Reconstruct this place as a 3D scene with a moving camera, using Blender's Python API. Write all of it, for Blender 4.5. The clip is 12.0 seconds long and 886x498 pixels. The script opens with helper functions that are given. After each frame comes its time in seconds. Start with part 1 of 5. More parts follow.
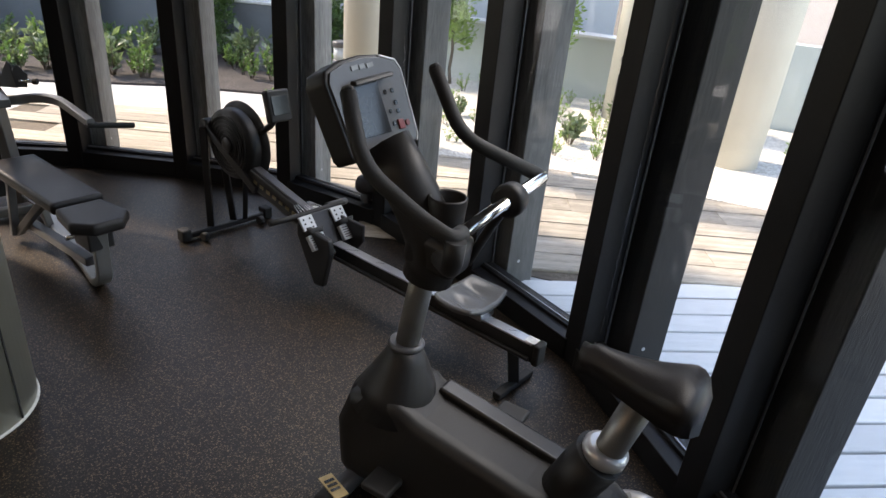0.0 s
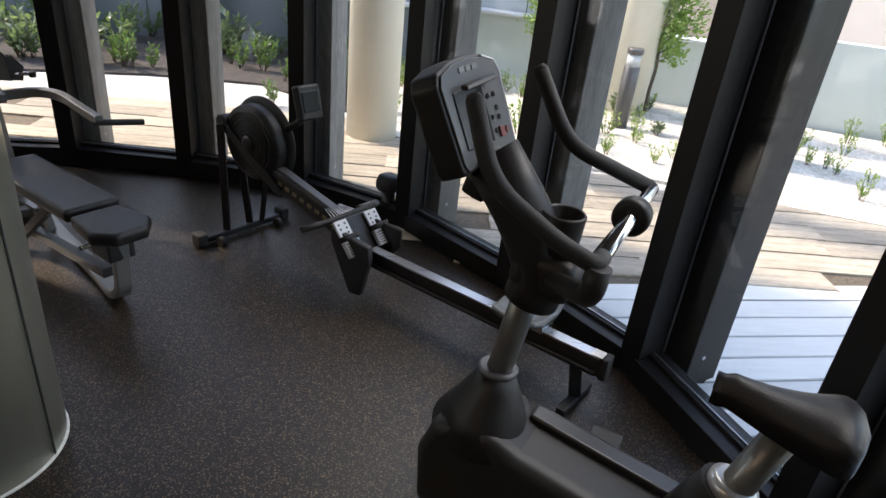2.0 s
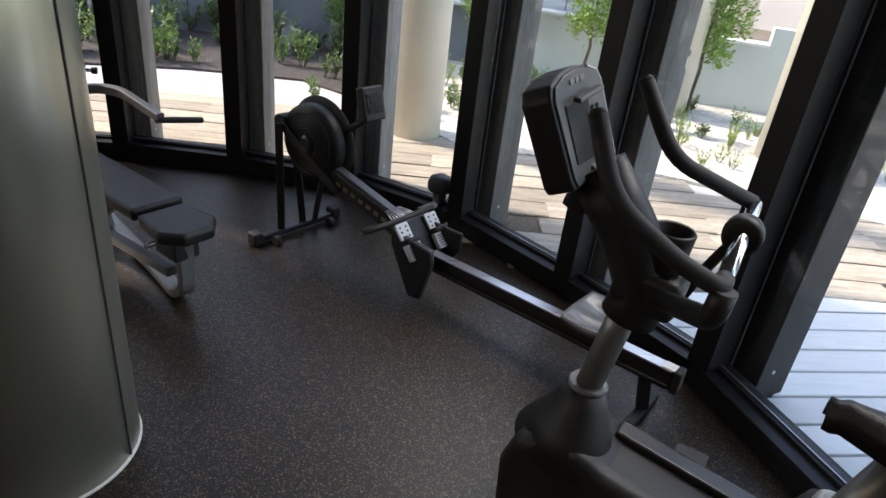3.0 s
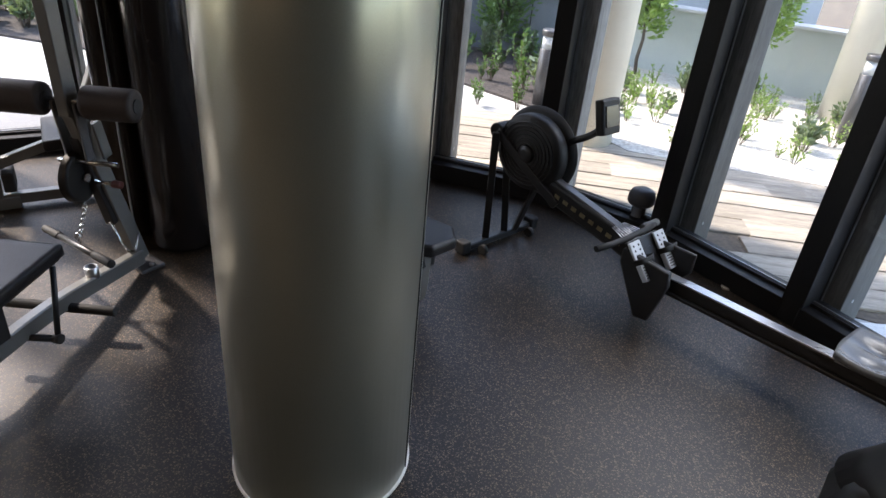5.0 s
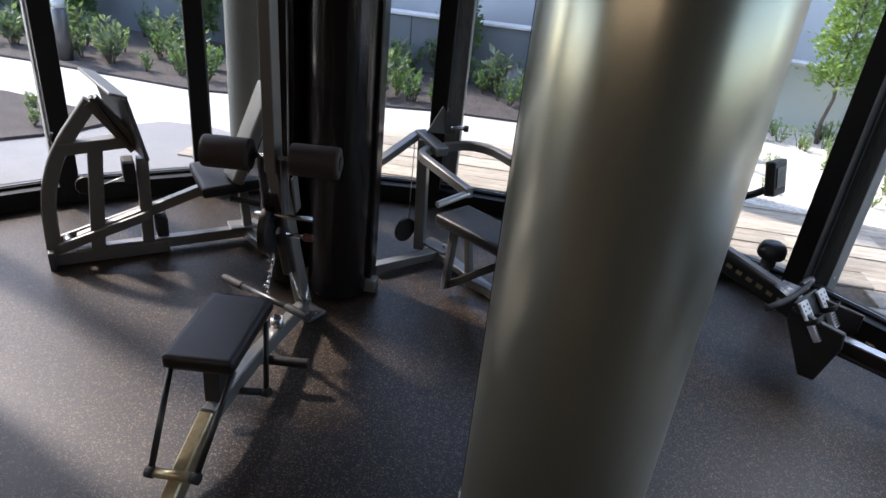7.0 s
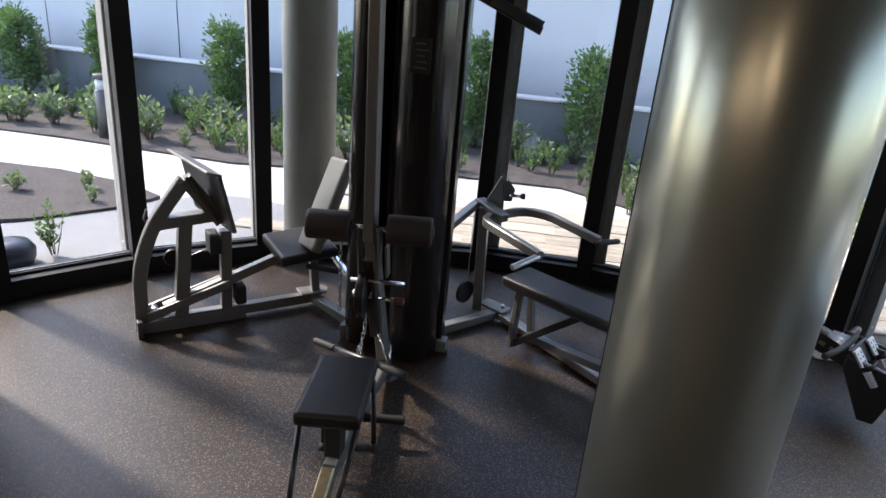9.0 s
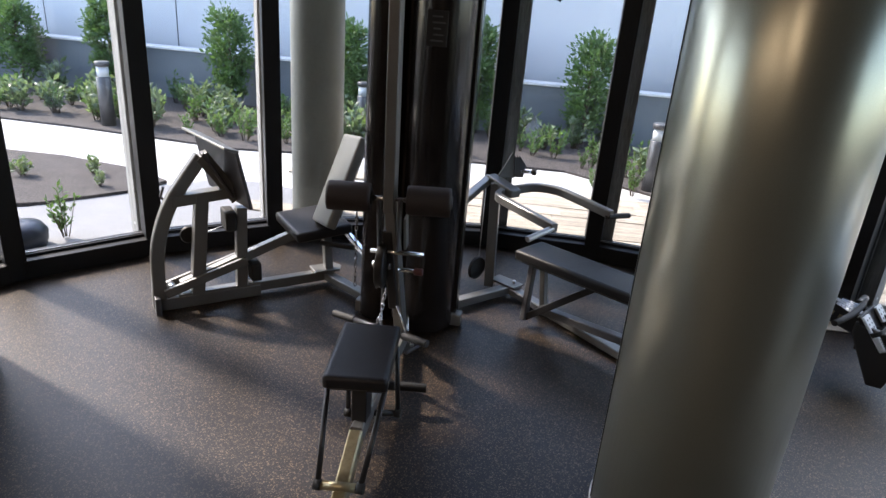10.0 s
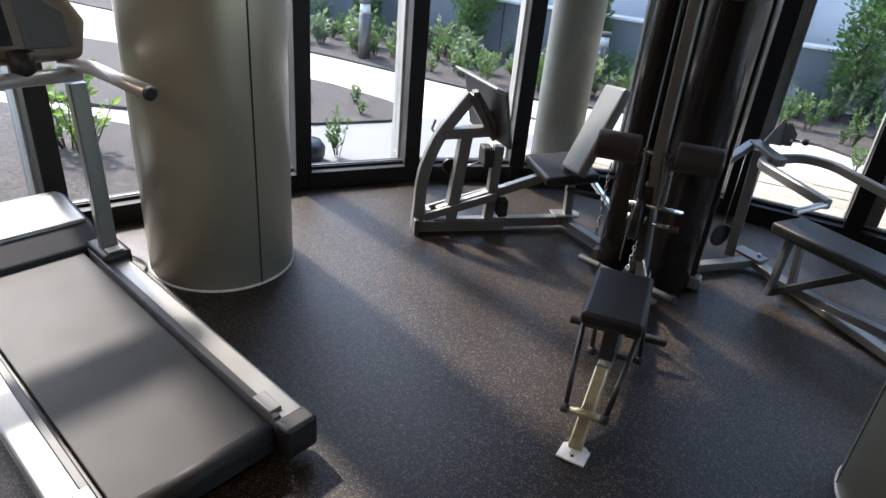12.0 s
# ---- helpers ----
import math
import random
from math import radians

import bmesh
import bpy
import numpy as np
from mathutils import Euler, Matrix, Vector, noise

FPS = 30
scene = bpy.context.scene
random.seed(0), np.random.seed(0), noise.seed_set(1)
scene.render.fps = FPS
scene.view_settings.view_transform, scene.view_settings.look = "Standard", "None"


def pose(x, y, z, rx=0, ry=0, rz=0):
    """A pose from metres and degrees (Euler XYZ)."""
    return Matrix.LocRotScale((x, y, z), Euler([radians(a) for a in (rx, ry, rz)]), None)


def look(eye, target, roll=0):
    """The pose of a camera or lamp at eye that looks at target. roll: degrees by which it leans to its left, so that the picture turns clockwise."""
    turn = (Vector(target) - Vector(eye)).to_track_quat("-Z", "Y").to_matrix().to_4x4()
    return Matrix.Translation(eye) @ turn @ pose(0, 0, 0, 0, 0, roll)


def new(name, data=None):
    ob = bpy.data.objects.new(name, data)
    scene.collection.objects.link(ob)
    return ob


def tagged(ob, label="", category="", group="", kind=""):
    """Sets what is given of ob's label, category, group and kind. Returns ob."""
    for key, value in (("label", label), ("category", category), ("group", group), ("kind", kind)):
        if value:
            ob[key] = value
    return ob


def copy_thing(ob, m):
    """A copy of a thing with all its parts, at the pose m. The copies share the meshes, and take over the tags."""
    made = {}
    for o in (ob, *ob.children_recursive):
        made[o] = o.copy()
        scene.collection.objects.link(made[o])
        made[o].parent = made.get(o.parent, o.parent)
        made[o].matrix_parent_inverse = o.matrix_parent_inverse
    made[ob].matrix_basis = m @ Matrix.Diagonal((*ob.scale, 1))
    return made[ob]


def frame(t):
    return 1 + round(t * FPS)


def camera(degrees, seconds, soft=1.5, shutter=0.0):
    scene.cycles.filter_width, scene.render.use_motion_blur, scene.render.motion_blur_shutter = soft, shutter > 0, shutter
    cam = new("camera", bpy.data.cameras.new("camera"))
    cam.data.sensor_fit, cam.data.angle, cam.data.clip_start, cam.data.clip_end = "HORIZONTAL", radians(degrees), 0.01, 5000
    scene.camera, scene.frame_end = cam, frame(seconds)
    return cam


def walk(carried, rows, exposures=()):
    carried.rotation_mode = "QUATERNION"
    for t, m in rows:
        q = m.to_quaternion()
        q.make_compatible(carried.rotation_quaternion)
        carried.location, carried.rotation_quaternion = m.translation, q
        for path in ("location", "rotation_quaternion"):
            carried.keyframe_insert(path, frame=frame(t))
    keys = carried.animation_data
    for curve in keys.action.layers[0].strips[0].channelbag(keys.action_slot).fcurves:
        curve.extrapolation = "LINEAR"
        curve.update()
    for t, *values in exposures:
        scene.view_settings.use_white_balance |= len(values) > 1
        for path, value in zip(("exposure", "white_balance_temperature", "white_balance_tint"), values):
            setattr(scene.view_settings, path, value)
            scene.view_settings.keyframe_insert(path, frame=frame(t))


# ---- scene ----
cam = camera(69.30, 12.0)
ROWS = [
    (0, 0.112, 0.087, 1.708, 4.39, -26.64, -4.82),
    (0.5, 0.044, 0.138, 1.679, 3.90, -26.92, -4.75),
    (1, -0.064, 0.178, 1.672, 2.92, -27.12, -5.09),
    (1.5, -0.166, 0.209, 1.669, 1.98, -27.22, -5.41),
    (2, -0.256, 0.254, 1.675, 1.47, -27.48, -5.67),
    (2.5, -0.323, 0.288, 1.689, 2.29, -27.93, -5.61),
    (3, -0.462, 0.294, 1.680, 3.37, -28.15, -6.03),
    (3.2, -0.505, 0.302, 1.670, 4.22, -28.35, -5.79),
    (4.8, -1.016, 0.273, 1.659, 10.67, -28.54, -5.23),
    (5, -1.117, 0.304, 1.665, 11.32, -29.27, -4.85),
    (5.5, -1.289, 0.281, 1.709, 12.87, -29.56, -4.89),
    (6, -1.507, 0.223, 1.709, 12.74, -29.11, -5.42),
    (6.5, -1.682, 0.183, 1.707, 12.67, -28.06, -5.38),
    (7, -1.852, 0.173, 1.722, 12.20, -26.91, -5.62),
    (7.5, -1.991, 0.167, 1.772, 11.90, -25.92, -5.71),
    (7.7, -2.020, 0.154, 1.789, 12.05, -25.29, -5.51),
    (9.3, -2.242, -0.114, 1.767, 10.71, -21.04, -4.43),
    (9.5, -2.263, -0.104, 1.736, 10.54, -21.16, -4.37),
    (10, -2.288, -0.184, 1.692, 10.32, -21.86, -4.25),
    (10.5, -2.376, -0.262, 1.648, 10.12, -23.29, -4.54),
    (11, -2.495, -0.336, 1.620, 12.16, -25.28, -4.67),
    (11.5, -2.558, -0.383, 1.646, 19.04, -26.69, -5.44),
    (12, -2.529, -0.428, 1.692, 28.87, -27.67, -4.82),
]
walk(cam, [(t, pose(x, y, z, 90 + pitch, roll, yaw)) for t, x, y, z, yaw, pitch, roll in ROWS],
     [(0, 2.65, 7900, 18), (3.2, 2.55, 7600, 17), (4.8, 2.9, 7200, 18), (7.5, 2.55, 6700, 18), (9.5, 2.8, 6900, 17), (10.5, 3.0, 6900, 17), (11.5, 3.2, 6900, 16), (12, 3.0, 6600, 14)])

# ---- world and light ----
SUN_AZ, SUN_EL = (-0.949, 0.315), radians(45)
world = bpy.data.worlds.new("sky")
scene.world = world
world.use_nodes = True
wn = world.node_tree.nodes
sky = wn.new("ShaderNodeTexSky")
sky.sky_type = "NISHITA"
sky.sun_disc = False
sky.sun_elevation = SUN_EL
sky.sun_rotation = math.atan2(SUN_AZ[0], SUN_AZ[1])
world.node_tree.links.new(sky.outputs[0], wn["Background"].inputs[0])
wn["Background"].inputs[1].default_value = 0.15
sun_data = bpy.data.lights.new("sun", "SUN")
sun_data.energy, sun_data.angle, sun_data.color = 1.3, radians(4), (1.0, 0.95, 0.87)
sun = new("sun", sun_data)
sun.matrix_world = look((-30, 10, 30), Vector((-30, 10, 30)) - Vector((SUN_AZ[0] * math.cos(SUN_EL), SUN_AZ[1] * math.cos(SUN_EL), math.sin(SUN_EL))))


# ---- materials ----
def mat(name, a, b=None, rough=0.5, metal=0.0, scale=6.0, fine=60.0, bump=0.0, blend=0.5, spec=0.5, stretch=None, rvar=0.08):
    """A surface with two colours mixed by coarse and fine noise, varied gloss and a fine relief."""
    m = bpy.data.materials.new(name)
    m.use_nodes = True
    nt = m.node_tree
    n, ln = nt.nodes, nt.links.new
    p = n["Principled BSDF"]
    p.inputs["Metallic"].default_value, p.inputs["Specular IOR Level"].default_value = metal, spec
    b = b or tuple(c * 0.75 for c in a)
    tc, mp = n.new("ShaderNodeTexCoord"), n.new("ShaderNodeMapping")
    ln(tc.outputs["Object"], mp.inputs[0])
    if stretch:
        mp.inputs["Scale"].default_value = stretch
    n1, n2, mx, ad = n.new("ShaderNodeTexNoise"), n.new("ShaderNodeTexNoise"), n.new("ShaderNodeMix"), n.new("ShaderNodeMath")
    n1.inputs["Scale"].default_value, n2.inputs["Scale"].default_value = scale, fine
    n1.inputs["Detail"].default_value, n2.inputs["Detail"].default_value = 4, 3
    for q in (n1, n2):
        ln(mp.outputs[0], q.inputs["Vector"])
    w = n.new("ShaderNodeMix")
    w.inputs[0].default_value = blend
    ln(n1.outputs[0], w.inputs[2]), ln(n2.outputs[0], w.inputs[3])
    ramp = n.new("ShaderNodeValToRGB")
    ramp.color_ramp.elements[0].position, ramp.color_ramp.elements[1].position = 0.36, 0.64
    ramp.color_ramp.elements[0].color, ramp.color_ramp.elements[1].color = (*b, 1), (*a, 1)
    ln(w.outputs[0], ramp.inputs[0]), ln(ramp.outputs[0], p.inputs["Base Color"])
    mr = n.new("ShaderNodeMapRange")
    mr.inputs["To Min"].default_value, mr.inputs["To Max"].default_value = max(0.03, rough - rvar), min(1, rough + rvar)
    ln(n1.outputs[0], mr.inputs[0]), ln(mr.outputs[0], p.inputs["Roughness"])
    if bump:
        bp = n.new("ShaderNodeBump")
        bp.inputs["Strength"].default_value, bp.inputs["Distance"].default_value = bump, 0.004
        ln(n2.outputs[0], bp.inputs["Height"]), ln(bp.outputs[0], p.inputs["Normal"])
    return m


def vary(m, amount=0.25):
    """Lets each piece that carries the material differ in tone."""
    n, ln = m.node_tree.nodes, m.node_tree.links.new
    ramp, p = n["Color Ramp"], n["Principled BSDF"]
    oi, mr, hs = n.new("ShaderNodeObjectInfo"), n.new("ShaderNodeMapRange"), n.new("ShaderNodeHueSaturation")
    mr.inputs["To Min"].default_value, mr.inputs["To Max"].default_value = 1 - amount, 1 + amount
    ln(oi.outputs["Random"], mr.inputs[0]), ln(mr.outputs[0], hs.inputs["Value"])
    ln(ramp.outputs[0], hs.inputs["Color"]), ln(hs.outputs[0], p.inputs["Base Color"])
    return m


def rubber_floor():
    """Black crumb rubber with pale flecks."""
    m = mat("rubber_floor", (0.0075, 0.0052, 0.0036), (0.0042, 0.0029, 0.0020), rough=0.40, spec=0.42, scale=1.3, fine=420, bump=0.2, blend=0.35, rvar=0.1)
    n, ln = m.node_tree.nodes, m.node_tree.links.new
    ramp, p = n["Color Ramp"], n["Principled BSDF"]
    tc, v, sp, mr, mx = n.new("ShaderNodeTexCoord"), n.new("ShaderNodeTexVoronoi"), n.new("ShaderNodeSeparateColor"), n.new("ShaderNodeMapRange"), n.new("ShaderNodeMix")
    warp, ad = n.new("ShaderNodeTexNoise"), n.new("ShaderNodeVectorMath")
    warp.inputs["Scale"].default_value = 210
    ad.operation = "MULTIPLY_ADD"
    ad.inputs[1].default_value = (0.006, 0.006, 0.006)
    v.inputs["Scale"].default_value = 250
    ln(tc.outputs["Object"], warp.inputs["Vector"]), ln(warp.outputs["Color"], ad.inputs[0]), ln(tc.outputs["Object"], ad.inputs[2])
    ln(ad.outputs[0], v.inputs["Vector"]), ln(v.outputs["Color"], sp.inputs[0]), ln(sp.outputs[0], mr.inputs[0])
    mr.inputs["From Min"].default_value, mr.inputs["From Max"].default_value = 0.76, 1.0
    mx.data_type = "RGBA"
    ln(mr.outputs[0], mx.inputs[0]), ln(ramp.outputs[0], mx.inputs[6])
    mx.inputs[7].default_value = (0.150, 0.102, 0.065, 1)
    ln(mx.outputs[2], p.inputs["Base Color"])
    return m


def glass_pane():
    m = bpy.data.materials.new("window_glass")
    m.use_nodes = True
    nt = m.node_tree
    n, ln = nt.nodes, nt.links.new
    n.remove(n["Principled BSDF"])
    t, g, mx, lw = n.new("ShaderNodeBsdfTransparent"), n.new("ShaderNodeBsdfGlossy"), n.new("ShaderNodeMixShader"), n.new("ShaderNodeLayerWeight")
    pw, sc = n.new("ShaderNodeMath"), n.new("ShaderNodeMapRange")
    pw.operation = "POWER"
    pw.inputs[1].default_value = 4.0
    sc.inputs["To Min"].default_value, sc.inputs["To Max"].default_value = 0.035, 0.55
    t.inputs[0].default_value = (0.95, 0.97, 0.965, 1)
    g.inputs["Roughness"].default_value = 0.02
    ln(lw.outputs["Facing"], pw.inputs[0]), ln(pw.outputs[0], sc.inputs[0]), ln(sc.outputs[0], mx.inputs[0]), ln(t.outputs[0], mx.inputs[1]), ln(g.outputs[0], mx.inputs[2])
    ln(mx.outputs[0], n["Material Output"].inputs[0])
    return m


def leafy(name, a, b):
    m = mat(name, a, b, rough=0.45, scale=9, fine=40)
    n, ln = m.node_tree.nodes, m.node_tree.links.new
    tr, mx = n.new("ShaderNodeBsdfTranslucent"), n.new("ShaderNodeMixShader")
    tr.inputs[0].default_value = (a[0] * 1.6, a[1] * 1.8, a[2] * 0.9, 1)
    mx.inputs[0].default_value = 0.3
    ln(n["Principled BSDF"].outputs[0], mx.inputs[1]), ln(tr.outputs[0], mx.inputs[2]), ln(mx.outputs[0], n["Material Output"].inputs[0])
    return m


FLOOR = rubber_floor()
GLASS = glass_pane()
FRAME = mat("black_aluminium", (0.013, 0.013, 0.014), (0.009, 0.009, 0.01), rough=0.45, spec=0.25, scale=3, fine=120)
FRAME_EDGE = mat("mill_aluminium_bead", (0.35, 0.36, 0.38), rough=0.35, metal=0.8, scale=8)
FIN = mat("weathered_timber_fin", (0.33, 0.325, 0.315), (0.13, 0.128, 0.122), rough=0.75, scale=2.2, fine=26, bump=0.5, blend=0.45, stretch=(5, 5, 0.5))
# the weathered fin's timber, darkened to carry the shade of backlit posts
FIN_SHADED = mat("shaded_timber_fin", (0.018, 0.018, 0.018), (0.009, 0.009, 0.0095), spec=0.25, rough=0.55, scale=2.2, fine=26, bump=0.4, blend=0.45, stretch=(5, 5, 0.5))
# a lesser darkening of the same timber, for posts partly in shade
FIN_HALF_SHADED = mat("half_shaded_timber_fin", (0.13, 0.128, 0.122), (0.05, 0.049, 0.047), rough=0.7, scale=2.2, fine=26, bump=0.5, blend=0.45, stretch=(5, 5, 0.5))
# the columns' cream concrete again, darkened for the shade on the west one
CONCRETE_SHADED = mat("shaded_grey_concrete", (0.36, 0.36, 0.32), (0.29, 0.29, 0.26), rough=0.6, scale=3, fine=50, bump=0.15)
PAINT_COL = mat("column_metallic_paint", (0.40, 0.40, 0.325), (0.37, 0.365, 0.295), rough=0.29, metal=0.76, scale=1.5, fine=300, rvar=0.012)
# same cladding as the near column, with warm light mixed into its colour
PAINT_COL_LIT = mat("column_paint_warm_lit", (0.40, 0.375, 0.295), (0.365, 0.34, 0.265), rough=0.36, metal=0.55, scale=1.5, fine=300, rvar=0.02)
SEAM = mat("dark_joint", (0.012, 0.012, 0.011), rough=0.7)
SEALANT = mat("white_sealant", (0.6, 0.6, 0.56), rough=0.6)
PLASTER = mat("painted_plaster", (0.050, 0.045, 0.040), (0.042, 0.038, 0.034), rough=0.7, scale=2, fine=80, bump=0.1)
CEIL = mat("ceiling_paint", (0.11, 0.105, 0.10), (0.095, 0.09, 0.086), rough=0.8, scale=2, fine=60)
SILVER = mat("silver_powder_coat", (0.195, 0.195, 0.187), (0.16, 0.16, 0.153), rough=0.36, metal=0.5, scale=5, fine=250, rvar=0.06)
DARK_STEEL = mat("graphite_powder_coat", (0.10, 0.10, 0.105), (0.075, 0.075, 0.08), rough=0.38, metal=0.4, scale=5, fine=250)
BLACK = mat("black_powder_coat", (0.016, 0.016, 0.017), (0.011, 0.011, 0.012), rough=0.38, scale=6, fine=200)
PLASTIC = mat("black_plastic", (0.015, 0.0145, 0.0145), (0.010, 0.0095, 0.0095), rough=0.48, spec=0.35, scale=4, fine=300, bump=0.05)
SHROUD = mat("brown_black_shroud", (0.012, 0.0095, 0.009), (0.008, 0.0065, 0.006), rough=0.2, scale=3, fine=200)
VINYL = mat("black_vinyl", (0.015, 0.0135, 0.0145), (0.010, 0.0095, 0.010), spec=0.3, rough=0.4, scale=5, fine=340, bump=0.25)
# vinyl lightened to carry the window's reflection on the backrest
VINYL_SHEEN = mat("vinyl_window_sheen", (0.15, 0.155, 0.145), (0.12, 0.124, 0.116), rough=0.35, scale=5, fine=300, bump=0.15)
FOAM = mat("brown_black_foam", (0.030, 0.019, 0.016), (0.018, 0.012, 0.010), rough=0.65, scale=8, fine=200, bump=0.3)
RUBBER = mat("black_rubber", (0.014, 0.014, 0.014), rough=0.7, scale=9, fine=200, bump=0.2)
CHROME = mat("chrome", (0.75, 0.75, 0.75), (0.7, 0.7, 0.7), rough=0.14, metal=1.0, scale=9, rvar=0.05)
STEEL = mat("brushed_steel", (0.55, 0.55, 0.56), (0.47, 0.47, 0.48), rough=0.3, metal=1.0, scale=5, fine=60, stretch=(1, 30, 1))
FOOTGREY = mat("pale_grey_plastic", (0.50, 0.53, 0.56), (0.43, 0.46, 0.49), rough=0.5, scale=8)
BRASS = mat("worn_yellow_steel", (0.42, 0.36, 0.22), (0.30, 0.25, 0.15), rough=0.33, metal=0.7, scale=14, fine=60)
CONSOLE = mat("console_face_grey", (0.07, 0.073, 0.078), (0.06, 0.063, 0.067), rough=0.35, scale=5)
CONSOLE_DARK = mat("console_screen_dark", (0.02, 0.022, 0.024), rough=0.2)
RED_KNOB = mat("dark_red_knob", (0.07, 0.010, 0.010), rough=0.45)
# shiny black plastic, its base colour lifted to hold the glare
SEAT_GLARE = mat("black_plastic_with_glare", (0.13, 0.137, 0.145), (0.10, 0.105, 0.11), rough=0.22, scale=6, fine=200, rvar=0.06)
RED = mat("red_button", (0.20, 0.025, 0.025), rough=0.4)
WHITE = mat("white_print", (0.75, 0.75, 0.72), rough=0.5)
YELLOW = mat("yellow_label", (0.65, 0.5, 0.25), rough=0.5)
SILVER_PLASTIC = mat("silver_plastic", (0.50, 0.50, 0.50), (0.46, 0.46, 0.46), rough=0.3, metal=0.5, scale=6)
BELT = mat("treadmill_belt", (0.022, 0.021, 0.020), (0.016, 0.015, 0.014), rough=0.54, spec=0.2, scale=4, fine=400, bump=0.15)
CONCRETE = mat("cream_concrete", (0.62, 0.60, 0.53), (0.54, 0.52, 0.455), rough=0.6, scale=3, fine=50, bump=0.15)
COVER = mat("dark_blue_grey_cover", (0.012, 0.014, 0.019), (0.009, 0.010, 0.014), spec=0.2, rough=0.55, scale=4, fine=200)
DECK = vary(mat("grey_deck_board", (0.74, 0.73, 0.70), (0.62, 0.61, 0.59), rough=0.7, scale=3, fine=40, bump=0.4, stretch=(1, 12, 1)), 0.12)
SLEEPER = vary(mat("weathered_sleeper", (0.47, 0.41, 0.33), (0.22, 0.185, 0.145), rough=0.85, scale=3, fine=30, bump=0.7, stretch=(0.6, 6, 1)), 0.22)
PATH = mat("pale_concrete_path", (0.47, 0.46, 0.44), (0.38, 0.37, 0.355), rough=0.8, scale=1.4, fine=70, bump=0.3)
SOIL = mat("brown_soil", (0.16, 0.125, 0.09), (0.07, 0.055, 0.04), rough=0.95, scale=3, fine=45, bump=0.9, blend=0.6)
MULCH = mat("dark_mulch", (0.075, 0.062, 0.057), (0.018, 0.015, 0.015), rough=0.95, scale=6, fine=50, bump=1.0, blend=0.7)
CHIPS = mat("pale_wood_chips", (0.70, 0.66, 0.59), (0.33, 0.30, 0.26), rough=0.9, scale=5, fine=42, bump=1.0, blend=0.65)
WALL_LOW = mat("grey_garden_wall", (0.15, 0.165, 0.18), (0.13, 0.145, 0.16), rough=0.7, scale=1.2, fine=30, bump=0.1)
# low wall's colour again, with the sunlight on its east runs put in
WALL_SUNLIT = mat("sunlit_green_grey_wall", (0.50, 0.52, 0.48), (0.45, 0.47, 0.43), rough=0.7, scale=1.2, fine=30, bump=0.1)
WALL_UP = mat("pale_panel_wall", (0.47, 0.49, 0.52), (0.43, 0.45, 0.48), rough=0.6, scale=0.8, fine=20)
COPING = mat("white_coping", (0.7, 0.7, 0.7), rough=0.5)
APRON_GREY = mat("grey_apron", (0.21, 0.21, 0.215), (0.15, 0.15, 0.155), rough=0.8, scale=1.8, fine=60, bump=0.3)
CONSOLE_TAN = mat("warm_grey_console", (0.15, 0.122, 0.098), (0.12, 0.098, 0.08), rough=0.45, scale=4, fine=200)
TAN = mat("tan_render", (0.72, 0.62, 0.54), (0.62, 0.52, 0.45), rough=0.8, scale=1.5, fine=25)
BARK = mat("bark", (0.13, 0.10, 0.075), (0.07, 0.055, 0.04), rough=0.9, scale=12, fine=70, bump=0.8, stretch=(1, 1, 0.3))
LEAF_A = leafy("leaf_deep_green", (0.095, 0.16, 0.06), (0.05, 0.10, 0.038))
LEAF_B = leafy("leaf_fresh_green", (0.22, 0.31, 0.10), (0.12, 0.20, 0.06))
LEAF_C = leafy("leaf_grey_green", (0.15, 0.19, 0.125), (0.085, 0.12, 0.08))
ROCK = mat("pale_rock", (0.20, 0.20, 0.20), (0.10, 0.10, 0.10), rough=0.85, scale=6, fine=40, bump=0.6)
DARK_ROCK = mat("dark_plastic_bin", (0.03, 0.035, 0.05), rough=0.3)


# ---- mesh helpers ----
ORIGIN = {}


def plan(x0, xx, xy, y0, yx, yy, sz=1.0):
    """How a group's own plan lies in the room: offset, scale and slant."""
    return Matrix(((xx, xy, 0, x0), (yx, yy, 0, y0), (0, 0, sz, 0), (0, 0, 0, 1)))


ROOM = Matrix()
BIKE = plan(0.0887, 0.9603, -0.0472, 0.1231, 0.0122, 0.9231, 0.9792)
ROWER = plan(0.041, 0.9588, -0.0315, 0.1528, 0.0085, 0.9183, 0.9204)
GYM = plan(-0.1412, 0.9412, 0.024, 0.0806, 0.0051, 0.9337, 0.9455)
TREADMILL = plan(-0.1837, 0.9244, -0.0004, -0.0636, -0.0187, 0.9554, 0.9672)
DECK_PLAN = plan(0.1258, 0.9268, -0.0588, 0.145, 0.0074, 0.9133)
PATH_PLAN = plan(-0.0113, 0.9189, -0.0248, 0.2086, 0.0067, 0.8907)
GARDEN_WEST = plan(-0.3109, 0.8953, 0.0269, 0.1468, -0.0107, 0.8883, 0.9244)
GARDEN_EAST = plan(0.1062, 0.864, -0.0428, 0.3665, -0.0072, 0.8457, 0.8761)
now = ROOM


def garden(x, y):
    """A place of the garden's plan in the world."""
    w = min(1, max(0, (x + 2.0) / 2.0))
    p = (GARDEN_WEST @ Vector((x, y, 0))).lerp(GARDEN_EAST @ Vector((x, y, 0)), w)
    return p.x, p.y


